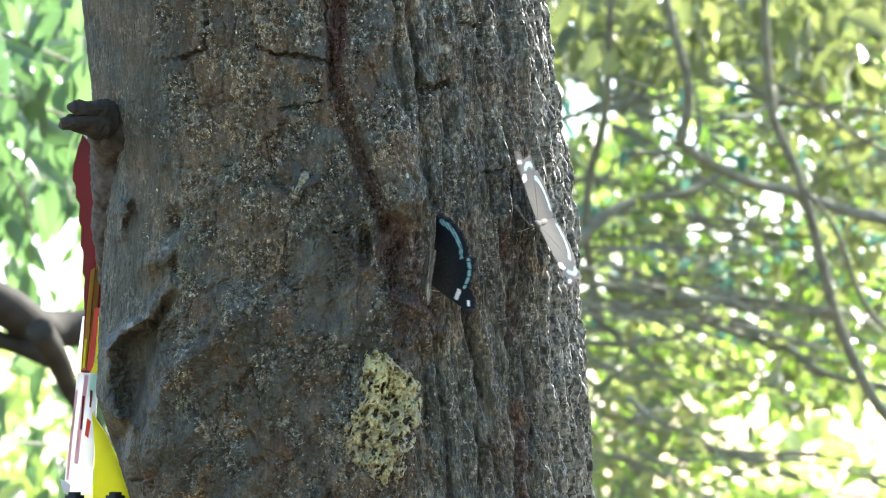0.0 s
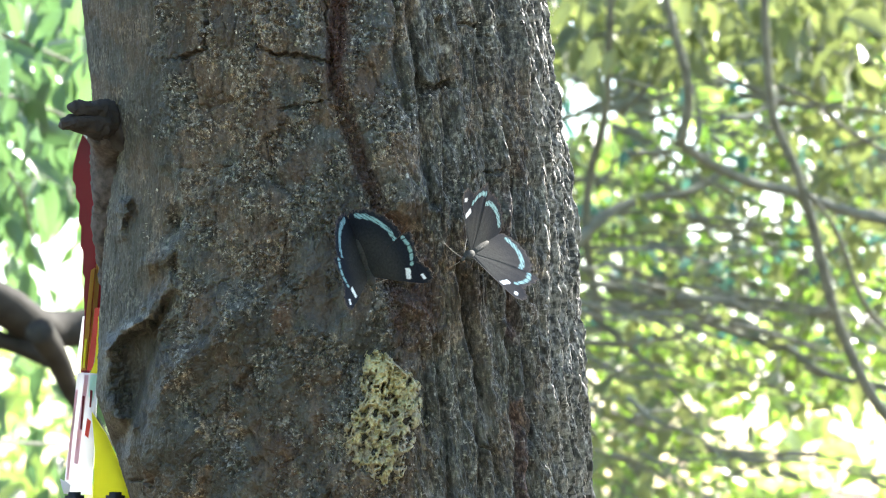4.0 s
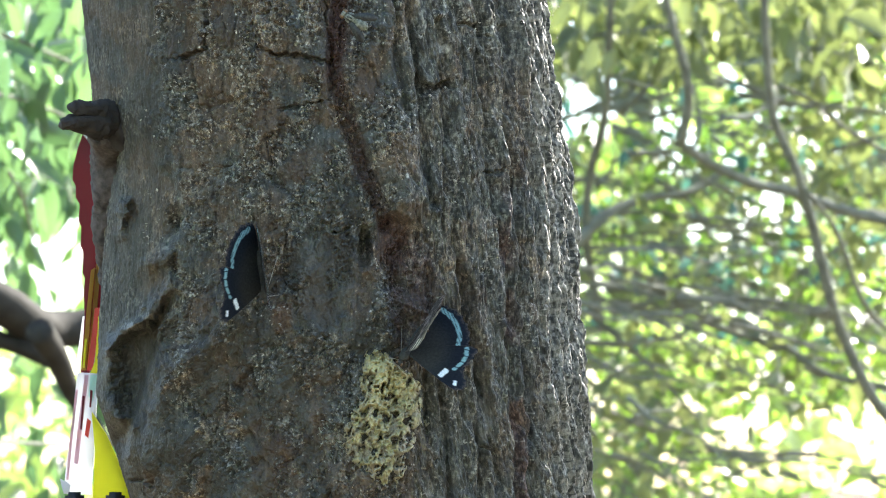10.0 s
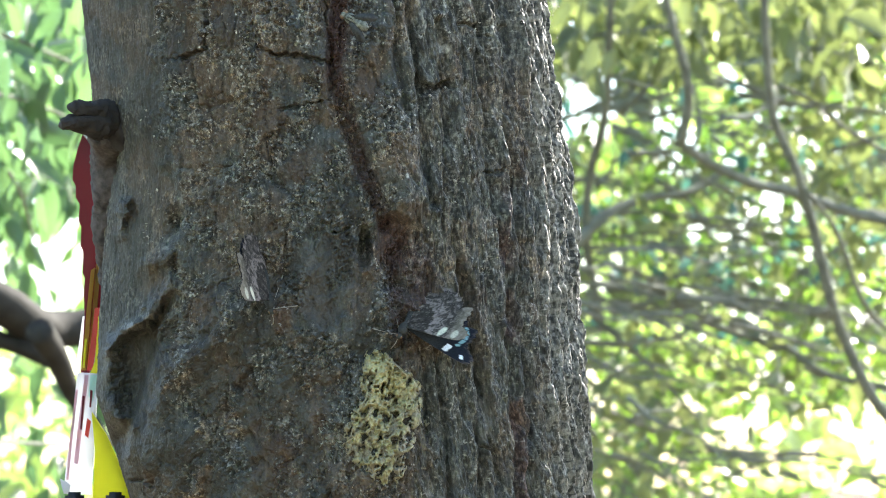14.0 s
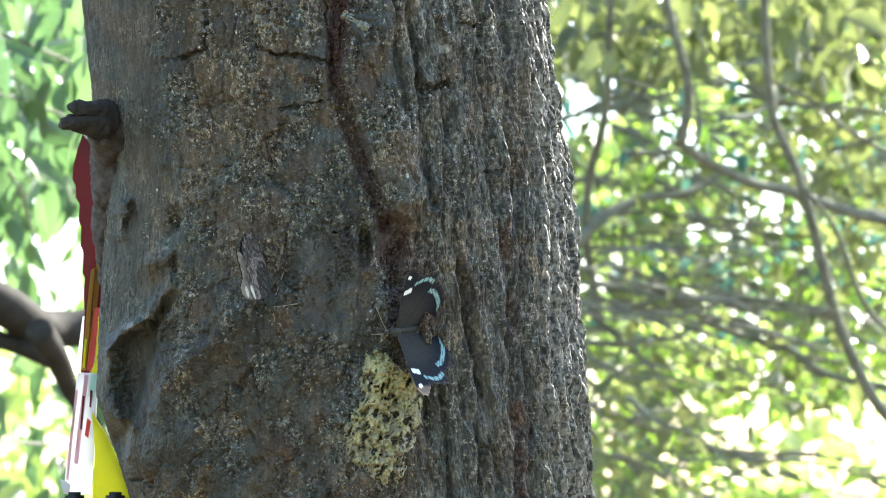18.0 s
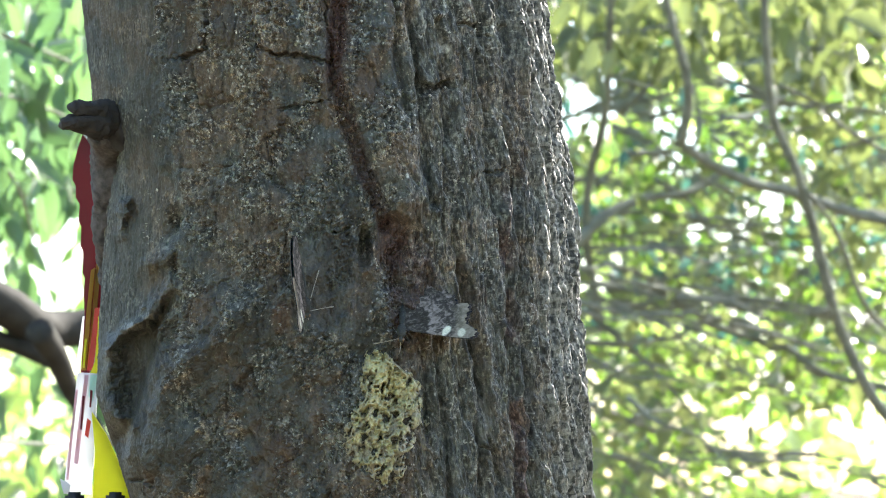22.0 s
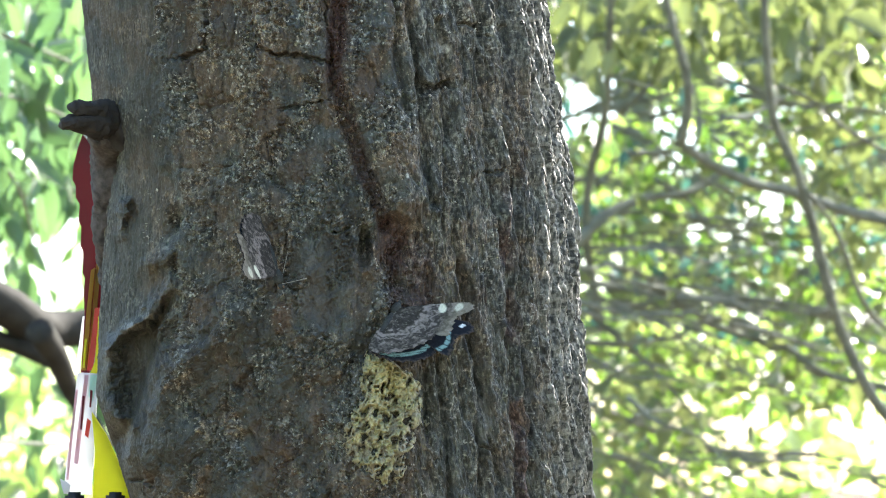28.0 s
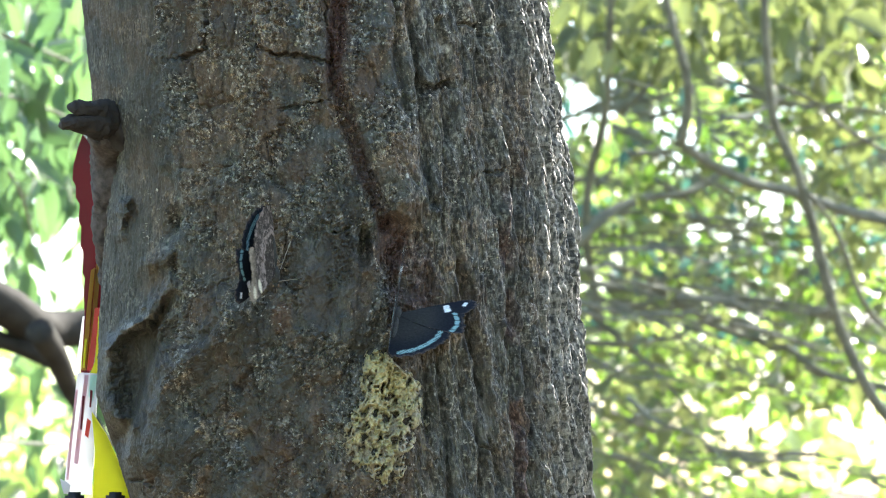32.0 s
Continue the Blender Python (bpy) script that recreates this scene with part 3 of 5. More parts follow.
def foam():
    """Dried yellow foam below the wound, pitted, thinning out at its rim."""
    X, Y = np.meshgrid(np.linspace(560, 780, 240), np.linspace(590, 900, 330))
    rough = fractal(X / 12, Y / 16, 4, 201, 0.6) - 0.5
    cx = np.interp(Y, [612, 640, 665, 690, 720, 750, 780, 810, 840, 868], [662, 668, 688, 694, 690, 680, 668, 668, 682, 692])
    wide = np.interp(Y, [612, 640, 665, 690, 720, 750, 780, 810, 840, 868], [14, 30, 52, 60, 66, 78, 82, 62, 38, 16])
    edge = np.abs(X - cx) / wide + 0.8 * rough + 0.6 * (fractal(X / 34, Y / 40, 3, 211) - 0.5)
    body = (1 - soft(edge, 0.72, 1.08)) * soft(Y + 40 * rough, 606, 640) * (1 - soft(Y + 40 * rough, 846, 872))
    slant = X + 0.32 * (Y - 700) + 9 * (fractal(X / 22, Y / 22, 2, 215) - 0.5)
    slant = slant + 12 * (fractal(X / 9, Y / 11, 2, 217) - 0.5)
    d1, d2, own = cells(slant / 17, Y / 25, 221)
    pit = (1 - soft(d1 + 0.5 * rough, 0.08 + 0.12 * own, 0.30 + 0.16 * own)) * soft(own, 0.42, 0.55)
    e1, _, own2 = cells(slant / 7, Y / 8.5, 225)
    pit2 = (1 - soft(e1, 0.16, 0.38)) * soft(own2, 0.55, 0.62)
    net = 1 - soft(np.abs(2 * fractal(slant / 26, Y / 34, 3, 261, 0.55) - 1), 0.02, 0.30)
    arc = outline(Y)[1] * np.arcsin(np.clip((X - outline(Y)[0]) / outline(Y)[1], -0.98, 0.98)) + 600
    under, fold = bark_relief(X, Y, arc)[:2]
    under = under + fold
    lift = under - 0.0025 + body * (0.0112 + 0.006 * rough) + 0.0018 * net * body - 0.0046 * pit * body - 0.0020 * pit2 * body
    P = sight(X, Y, bark_depth(X, Y) - lift)
    ob = mesh_part("sap_foam", P.reshape(-1, 3), grid_faces(*X.shape)[:, ::-1], FOAM_M, oak, "pitted crust of dried pale yellow sap foam")
    ob.matrix_parent_inverse = oak.matrix_world.inverted()
    tone_shade = np.clip((0.44 + 0.56 * soft(Y + 60 * rough, 690, 770)) * (1 - 0.6 * net) + 0.4 * soft(edge, 0.4, 0.9), 0, 1)
    # pits get a darker, browner colour than the foam round them
    hole = np.clip(0.5 * pit + 0.3 * pit2, 0, 1)
    colours(ob, "foam_tone", np.stack([tone_shade, hole, tone_shade], -1).reshape(-1, 3))


def foam_material():
    m, t, b = shader("sap_foam", 0.7, 0.35)
    a, (foam_tone, hole, _) = attribute(t, "foam_tone")
    n = noise_tex(t, 300, 6)
    col = ramp(t, n, [(0.3, (0.37, 0.33, 0.145)), (0.7, (0.58, 0.54, 0.275))])
    tan = ramp(t, n, [(0.3, (0.21, 0.185, 0.13)), (0.7, (0.37, 0.33, 0.24))])
    t.links.new(mix(t, hole, mix(t, foam_tone, col, tan), (0.12, 0.095, 0.06)), b.inputs["Base Color"])
    bump(t, b, n, 0.5, 0.0008)
    return m


FOAM_M = foam_material()
foam()


def wisps():
    """Dry grey fibres at the foot of the foam."""
    rng = np.random.default_rng(8)
    V, F = [], []
    for i in range(110):
        x, y = rng.normal(588, 14), rng.normal(766, 22)
        a, L = rng.normal(0.9, 0.6), rng.uniform(8, 26)
        line = [on_bark(x + L * t * math.cos(a) + rng.normal(0, 1.5), y + L * t * math.sin(a) + rng.normal(0, 1.5), 0.004 + 0.003 * math.sin(3 * t) + rng.uniform(0, 0.002)) for t in (0, 0.33, 0.66, 1)]
        vs, fs = tube(line, [0.00012, 0.00018, 0.00014, 0.00007], 5)
        k = len(V)
        V += [tuple(v) for v in vs]
        F += [tuple(q + k for q in f) for f in fs]
    me = bpy.data.meshes.new("fibre_tuft")
    me.from_pydata(V, [], F)
    me.materials.append(FIBRE)
    ob = new("fibre_tuft", me)
    ob.parent, ob.matrix_parent_inverse = oak, oak.matrix_world.inverted()
    tagged(ob, "dry pale grey fibres", kind="stuff")


FIBRE = plain("dry_fibre", (0.30, 0.31, 0.27), 0.7, 0.3, 0.3, 200)
wisps()


def flakes():
    """Small pale chips of lichen and dry bark that catch the light."""
    rng = np.random.default_rng(5)
    n = 4200
    x, y = rng.uniform(250, 1010, n), rng.uniform(-20, 900, n)
    dens = fractal(x / 60, y / 85, 3, 171)
    keep = (dens + rng.normal(0, 0.05, n) > 0.575) & ~((x > 570) & (x < 780) & (y > 400))
    x, y = x[keep], y[keep]
    c, r = outline(y)
    s = np.clip((x - c) / r, -0.98, 0.98)
    arc = r * np.arcsin(s) + 600
    h, fold = bark_relief(x, y, arc)[:2]
    P = sight(x, y, bark_depth(x, y) - 0.0004)
    N = np.array(RIGHT) * s[:, None] - np.array(AHEAD) * np.sqrt(1 - s * s)[:, None]
    P = P + N * h[:, None] - np.array(AHEAD) * fold[:, None]
    vs, fs = [], []
    for p, nn in zip(P, N):
        n1 = Vector(nn)
        u = n1.orthogonal().normalized()
        u.rotate(Matrix.Rotation(rng.uniform(0, 6.28), 3, n1))
        w = n1.cross(u)
        a = 0.00022 + 0.0007 * rng.random() ** 4
        b = a * rng.uniform(0.45, 0.95)
        tilt = n1 * rng.uniform(-0.0006, 0.0006)
        p = Vector(p)
        k = len(vs)
        j = rng.uniform(0.4, 1.5, 4)
        vs += [p + u * a * j[0] + tilt, p + (w + u * (j[1] - 1)) * b * j[1], p - u * a * j[2] - tilt, p - (w - u * (j[3] - 1)) * b * j[3], p + n1 * 0.0007 + u * rng.uniform(-0.0004, 0.0004)]
        fs += [(k, k + 1, k + 4), (k + 1, k + 2, k + 4), (k + 2, k + 3, k + 4), (k + 3, k, k + 4)]
    ob = mesh_part("lichen_crust", [tuple(v) for v in vs], fs, FLAKE, oak, "scattered pale lichen chips", False)
    ob.matrix_parent_inverse = oak.matrix_world.inverted()
    tagged(ob, kind="stuff")


FLAKE = plain("lichen_flake", (0.38, 0.35, 0.28), 0.6, 0.4, 0.5, 300)
flakes()


# ---- coloured plastic banner folded behind the trunk
def sheet(name, ring, depth, thick, material, parent, label="", ripple=0.0):
    """A sheet of plastic with thickness, its edge given on the sightlines."""
    bm = bmesh.new()
    front = [bm.verts.new(at(x, y, depth + ripple * math.sin(i * 2.1))) for i, (x, y) in enumerate(ring)]
    f = bm.faces.new(front)
    ext = bmesh.ops.extrude_face_region(bm, geom=[f])
    bmesh.ops.translate(bm, vec=AHEAD * thick, verts=[v for v in ext["geom"] if isinstance(v, bmesh.types.BMVert)])
    bmesh.ops.recalc_face_normals(bm, faces=bm.faces)
    bmesh.ops.triangulate(bm, faces=[q for q in bm.faces if len(q.verts) > 4])
    ob = part(name, bm, material, parent, label)
    ob.matrix_parent_inverse = parent.matrix_world.inverted()
    ob.data.polygons.foreach_set("use_smooth", [False] * len(ob.data.polygons))
    return ob


def banner():
    top = tagged(empty("folded_banner", Matrix.Translation(at(150, 880, 1.66))), "folded red, white and yellow plastic banner tied beside the trunk", "banner")
    left = [(147, 236), (138, 262), (130, 292), (128, 318), (134, 330), (134, 350), (141, 362), (139, 392), (144, 402), (142, 436), (147, 446), (146, 484), (150, 492), (148, 520), (150, 560)]
    sheet("red_sheet", left + [(182, 560), (179, 440), (170, 320), (160, 250), (150, 232)], 1.655, 0.004, RED, top, "dull crimson plastic with a notched edge")
    sheet("red_sheet", [(150, 556), (147, 600), (143, 662), (158, 662), (166, 600), (170, 556)], 1.654, 0.003, RED, top)
    sheet("amber_strip", [(161, 478), (152, 560), (145, 656), (152, 656), (160, 560), (168, 474)], 1.650, 0.002, AMBER, top, "translucent amber plastic strip")
    sheet("scarlet_strip", [(168, 545), (160, 610), (154, 656), (164, 656), (172, 600), (176, 545)], 1.648, 0.002, SCARLET, top, "bright scarlet plastic strip")
    sheet("yellow_strip", [(174, 560), (168, 640), (160, 660), (174, 662), (178, 600), (180, 560)], 1.647, 0.002, YELLOW, top)
    sheet("amber_strip", [(170, 468), (162, 560), (154, 652), (160, 652), (170, 560), (178, 470)], 1.652, 0.002, AMBER, top)
    sheet("white_corner", [(142, 228), (150, 232), (158, 246), (154, 247), (146, 238)], 1.651, 0.001, WHITE, top, "white folded corner")
    sheet("clear_edge", [(146, 560), (141, 600), (133, 655), (140, 660), (147, 605), (151, 560)], 1.658, 0.001, WHITE, top)
    sheet("yellow_strip", [(150, 600), (146, 650), (149, 652), (154, 600)], 1.6485, 0.001, YELLOW, top)
    sleeve = sheet("white_sleeve", [(137, 660), (128, 740), (118, 815), (112, 874), (160, 876), (166, 800), (170, 720), (176, 662)], 1.643, 0.004, WHITE, top, "glossy white plastic sleeve with red streaks")
    sheet("pink_streak", [(150, 664), (140, 740), (130, 820), (138, 822), (147, 745), (157, 664)], 1.6428, 0.0002, PINK, sleeve, "pale pink translucent streak")
    sheet("pink_streak", [(134, 690), (124, 770), (117, 850), (121, 850), (129, 770), (138, 690)], 1.6428, 0.0002, PINK, sleeve)
    sheet("teal_streak", [(160, 664), (156, 700), (164, 712), (174, 664)], 1.6428, 0.0002, TEAL, sleeve, "pale teal translucent patch")
    sheet("red_mark", [(154, 740), (150, 770), (156, 776), (161, 746)], 1.6425, 0.0002, SCARLET, sleeve)
    sheet("red_mark", [(146, 700), (142, 760), (145, 762), (150, 702)], 1.6425, 0.0002, RED, sleeve)
    sheet("red_mark", [(160, 690), (158, 720), (161, 722), (164, 692)], 1.6425, 0.0002, RED, sleeve)
    sheet("white_flap", [(106, 848), (112, 872), (122, 876), (124, 858)], 1.638, 0.002, WHITE, top)
    sheet("yellow_sheet", [(162, 730), (168, 800), (164, 884), (240, 890), (214, 828), (188, 770)], 1.636, 0.003, YELLOW, top, "bright yellow plastic sheet with a crease")
    sheet("yellow_fold", [(168, 742), (190, 800), (212, 850), (222, 884), (240, 886), (214, 828), (188, 770)], 1.634, 0.0015, YELLOW, top)
    for x in (132, 204):
        bm = bmesh.new()
        bmesh.ops.create_cube(bm, size=1, matrix=Matrix.Translation(at(x, 884, 1.628)) @ Matrix.Diagonal((0.009, 0.006, 0.007, 1)))
        bmesh.ops.bevel(bm, geom=bm.edges[:], offset=0.0016, segments=2, affect='EDGES')
        c = part("clip", bm, BLACK, top, "black plastic clip")
        c.matrix_parent_inverse = top.matrix_world.inverted()
    # a stick that carries it down to the ground
    foot = at(150, 884, 1.65)
    c = tube_part("stick", [foot - UP * 0.006, foot - UP * 0.1, Vector((foot.x, foot.y, -0.05))], [0.004, 0.005, 0.006], BLACK, top)
    c.matrix_parent_inverse = top.matrix_world.inverted()


banner()


# ---- the wood behind
def leaf_shape(length, width, fold, droop, steps=4):
    """Places and faces of one pointed leaf, its stem at the origin, along +y."""
    vs, fs = [], []
    for i in range(steps + 1):
        t = i / steps
        w = width * (math.sin(math.pi * t ** 0.8) ** 0.9 if 0 < t < 1 else 0.02)
        y, z = length * t, -droop * t * t
        vs += [(-w / 2, y, z + fold * w), (0, y, z), (w / 2, y, z + fold * w)]
    for i in range(steps):
        a = i * 3
        fs += [(a, a + 1, a + 4, a + 3), (a + 1, a + 2, a + 5, a + 4)]
    return np.array(vs), np.array(fs)


def leaf_cloud(name, places, ways, sizes, material, parent, label="", kind="stuff", steps=3):
    """Many leaves in one mesh: where, along which way, how long."""
    rng = np.random.default_rng(len(places))
    shapes = [leaf_shape(1, w, f, dr, steps) for w, f, dr in ((0.40, 0.2, 0.15), (0.46, 0.3, 0.3), (0.36, 0.15, 0.1), (0.5, 0.25, 0.22))]
    V, F, k = [], [], 0
    for p, d, s in zip(places, ways, sizes):
        sv, sf = shapes[rng.integers(4)]
        q = Vector(d).to_track_quat('Y', 'Z').to_matrix() @ Matrix.Rotation(rng.uniform(-1.3, 1.3), 3, 'Y')
        V.append(sv @ (np.array(q).T * s) + np.array(p))
        F.append(sf + k)
        k += len(sv)
    ob = mesh_part(name, np.concatenate(V), np.concatenate(F), material, parent, label)
    if parent:
        ob.matrix_parent_inverse = parent.matrix_world.inverted()
    return tagged(ob, kind=kind)


def single_leaves(tree, places, ways, sizes, material):
    """Leaves that can be told apart, each an object of its own on one of four meshes."""
    made = []
    for w, f, dr in ((0.40, 0.2, 0.15), (0.46, 0.3, 0.3), (0.36, 0.15, 0.1), (0.5, 0.25, 0.22)):
        sv, sf = leaf_shape(1, w, f, dr, 5)
        ob = mesh_part("leaf", sv, sf, material, tree)
        made.append(ob)
    inv = tree.matrix_world.inverted()
    for i, (p, d, s) in enumerate(zip(places, ways, sizes)):
        ob = made[i] if i < 4 else new("leaf", made[i % 4].data)
        ob.parent = tree
        q = Vector(d).to_track_quat('Y', 'Z').to_matrix() @ Matrix.Rotation(rng.uniform(-1.3, 1.3), 3, 'Y')
        ob.matrix_local = inv @ (Matrix.Translation(p) @ q.to_4x4() @ Matrix.Scale(s, 4))


def limb(tree, points, depth0, depth1, w0, w1, material=LIMB, name="limb", steps=6):
    """A bent limb on sightlines, between two depths, w0 to w1 thick in sightline units."""
    n = len(points)
    pts = [at(x, y, depth0 + (depth1 - depth0) * i / (n - 1)) for i, (x, y) in enumerate(points)]
    line = smooth_line(pts, steps)
    rad = [(w0 + (w1 - w0) * i / (len(line) - 1)) / 2 / FOCAL * (depth0 + (depth1 - depth0) * i / (len(line) - 1)) for i in range(len(line))]
    line = [p + Vector(noise.noise_vector(p * 3)) * rad[i] * 0.5 for i, p in enumerate(line)]
    ob = tube_part(name, line, rad, material, tree, sides=9)
    ob.matrix_parent_inverse = tree.matrix_world.inverted()
    return line


def tree_root(name, x, y, label, tall=5.0, thick=0.09, material=LIMB):
    root = tagged(empty(name, Matrix.Translation((x, y, 0))), label, "tree", "trees of the wood")
    line = smooth_line([Vector((x, y, -0.1)), Vector((x + 0.05, y + 0.04, tall * 0.3)), Vector((x - 0.06, y + 0.02, tall * 0.65)), Vector((x + 0.1, y, tall))], 6)
    ob = tube_part("trunk", line, [thick * (1 - 0.75 * i / (len(line) - 1)) for i in range(len(line))], material, root, sides=14)
    ob.matrix_parent_inverse = root.matrix_world.inverted()
    return root


rng = np.random.default_rng(12)
WAY_DOWN = np.array((0.0, 0.0, -1.0))


def spray(count, x0, x1, y0, y1, d0, d1, long0, long1, droop=0.7, thin=None):
    """Leaves strewn over a stretch of the sightlines between two depths."""
    out_p, out_w, out_s = [], [], []
    while len(out_p) < count:
        x, y, d = rng.uniform(x0, x1), rng.uniform(y0, y1), rng.uniform(d0, d1)
        if thin is not None and rng.random() > thin(x, y):
            continue
        w = rng.normal(0, 0.6, 3) + WAY_DOWN * droop
        out_p.append(np.array(at(x, y, d)))
        out_w.append(w / np.linalg.norm(w))
        out_s.append(rng.uniform(long0, long1))
    return out_p, out_w, out_s


mid_tree = tree_root("understorey_tree", -0.15, 5.9, "slender brown understorey tree with a tangle of bent limbs", 5.5, 0.10)
right_tree = tree_root("understorey_tree", 2.2, 6.3, "slender understorey tree with drooping leafy limbs", 6.0, 0.11)
left_tree = tree_root("understorey_tree", -1.6, 5.2, "leafy tree with dark heavy limbs", 6.0, 0.13, LIMB_DARK)

for pts, d0, d1, w0, w1 in (
        ([(1010, 432), (1080, 375), (1150, 348), (1220, 340), (1290, 300)], 5.6, 5.9, 30, 14),
        ([(1000, 488), (1100, 510), (1190, 532), (1260, 575), (1340, 605), (1420, 650), (1500, 690)], 5.7, 6.4, 18, 12),
        ([(1000, 604), (1120, 608), (1190, 600), (1250, 570), (1320, 540)], 5.7, 6.3, 14, 6),
        ([(1000, 700), (1090, 735), (1200, 780), (1320, 800), (1500, 812)], 5.8, 6.4, 16, 8),
        ([(1150, 430), (1230, 455), (1310, 490), (1400, 540), (1480, 560)], 6.3, 6.6, 18, 12),
        ([(1092, -120), (1080, 20), (1076, 140), (1066, 230), (1044, 310), (1038, 430), (1060, 560)], 5.4, 5.7, 16, 20),
        ([(1180, 500), (1290, 470), (1400, 475), (1500, 490)], 6.6, 6.8, 9, 6),
        ([(1010, 650), (1140, 660), (1280, 690), (1400, 700)], 6.4, 6.8, 9, 5)):
    limb(mid_tree, pts, d0, d1, 0.85 * w0, 0.8 * w1)
for pts, d0, d1, w0, w1 in (
        ([(1160, -80), (1190, 40), (1216, 130), (1220, 190), (1206, 255)], 5.2, 5.3, 14, 26),
        ([(1206, 255), (1260, 290), (1330, 322), (1400, 338), (1490, 372), (1600, 400), (1800, 440)], 5.3, 5.6, 20, 28),
        ([(1350, -120), (1352, 0), (1358, 110), (1368, 210), (1412, 310), (1440, 410), (1466, 520), (1492, 600), (1540, 700), (1600, 770)], 4.9, 5.2, 16, 28),
        ([(1425, 335), (1480, 410), (1520, 520), (1560, 575), (1640, 620)], 5.0, 5.2, 10, 14),
        ([(1230, 310), (1290, 340), (1350, 420), (1400, 470)], 5.6, 5.8, 10, 6),
        ([(1380, 150), (1440, 180), (1500, 230), (1600, 290)], 5.3, 5.5, 8, 12),
        ([(1240, 575), (1310, 566), (1390, 612), (1460, 660), (1540, 680), (1640, 700)], 5.9, 5.8, 12, 18),
        ([(1226, 270), (1240, 220), (1228, 150)], 5.35, 5.4, 12, 7)):
    limb(right_tree, pts, d0, d1, 0.85 * w0, 0.8 * w1)
for pts, d0, d1, w0, w1 in (
        ([(-260, 470), (-100, 500), (0, 545), (60, 585), (110, 592), (220, 580), (330, 600)], 3.6, 3.9, 82, 60),
        ([(66, 590), (100, 640), (128, 700), (190, 790)], 3.65, 3.8, 52, 26),
        ([(-200, 588), (-60, 596), (20, 612), (100, 646)], 3.7, 3.75, 38, 30)):
    limb(left_tree, pts, d0, d1, w0, w1, LIMB_DARK)
for pts in ([(-60, 40), (40, 75), (100, 100), (170, 130)], [(-40, 160), (40, 178), (90, 196), (170, 230)], [(-40, 780), (60, 786), (170, 784)], [(-30, 250), (30, 330), (60, 420)]):
    limb(left_tree, pts, 3.9, 4.2, 9, 5, LIMB, "twig")
# fine twigs between the limbs
for i in range(240):
    x, y = rng.uniform(980, 1560), rng.uniform(-40, 860)
    a = rng.normal(0.2, 0.35)
    L = rng.uniform(90, 420)
    if x + 0.5 * L > 1240 and 610 < y + 0.1 * L < 850:
        continue
    p = [(x + L * t * math.cos(a) + rng.normal(0, 6), y + L * t * math.sin(a) + rng.normal(0, 9)) for t in (0, 0.33, 0.66, 1)]
    d = rng.uniform(5.2, 8.5)
    limb(mid_tree if i % 2 else right_tree, p, d, d + rng.uniform(-0.2, 0.3), rng.uniform(4, 15), 3, LIMB, "twig", 3)


# long thin boughs that sag across the lower half
for i in range(84):
    x, y = rng.uniform(940, 1330), rng.uniform(380, 830)
    a, L = rng.normal(0.2, 0.14), rng.uniform(200, 520)
    if x + L * 0.7 > 1280 and 620 < y + L * 0.15 < 850:
        continue
    p = [(x + L * t * math.cos(a), y + L * t * math.sin(a) - 30 * math.sin(3.1 * t) * rng.uniform(-0.5, 1) + rng.normal(0, 4)) for t in (0, 0.25, 0.5, 0.75, 1)]
    d = rng.uniform(5.0, 7.0)
    limb(mid_tree if i % 2 else right_tree, p, d, d + rng.uniform(-0.2, 0.4), rng.uniform(5, 11), 3, LIMB, "twig", 3)


CLEAR = ((1430, 785, 210, 84, 0.97), (1560, 815, 120, 80, 0.97), (105, 440, 44, 70, 0.85), (1080, 545, 70, 36, 0.85), (1205, 560, 60, 40, 0.85), (1264, 142, 54, 56, 0.95), (1190, 435, 50, 34, 0.9), (1365, 345, 30, 24, 0.9), (1300, 385, 30, 24, 0.9),
         (1055, 165, 88, 55, 0.95), (1150, 178, 80, 55, 0.95), (1225, 205, 50, 55, 0.85), (1290, 250, 50, 40, 0.7), (1110, 500, 60, 26, 0.7), (1290, 560, 60, 30, 0.8), (1225, 400, 40, 30, 0.7), (1060, 430, 40, 40, 0.6), (1180, 20, 20, 16, 0.7), (1255, 30, 20, 16, 0.7),
         (1345, 30, 20, 16, 0.7), (1480, 160, 40, 30, 0.7), (1240, 610, 50, 26, 0.7), (1050, 290, 50, 50, 0.5), (1100, 720, 36, 30, 0.6), (1050, 480, 44, 40, 0.7), (1050, 620, 30, 40, 0.6), (1085, 335, 40, 26, 0.7))


def gaps(x, y):
    """Fewer leaves where the sunlit clearing and the sky show."""
    keep = 1.0
    for cx, cy, rx, ry, s in CLEAR:
        keep *= 1 - s * math.exp(-((x - cx) / rx) ** 4 - ((y - cy) / ry) ** 4)
    return keep


single_leaves(right_tree, *spray(300, 960, 1600, -90, 130, 5.3, 6.3, 0.045, 0.085, 0.6, gaps), LEAF)
leaf_cloud("crown", *spray(760, 950, 1640, -110, 140, 5.6, 7.0, 0.04, 0.075, 0.4, gaps), LEAF, right_tree, "olive-brown leaves in the shade")
leaf_cloud("crown", *spray(420, 960, 1640, -60, 620, 6.0, 8.5, 0.04, 0.08, 0.2, gaps), LEAF_TEAL, right_tree, "glossy blue-green leaves")
leaf_cloud("crown", *spray(4400, 940, 1640, -100, 980, 6.0, 9.5, 0.026, 0.050, 0.4, gaps), LEAF_SMALL, right_tree, "small olive-green leaves")
single_leaves(mid_tree, *spray(290, 980, 1580, 150, 860, 5.4, 6.4, 0.03, 0.06, 0.3, gaps), LEAF)
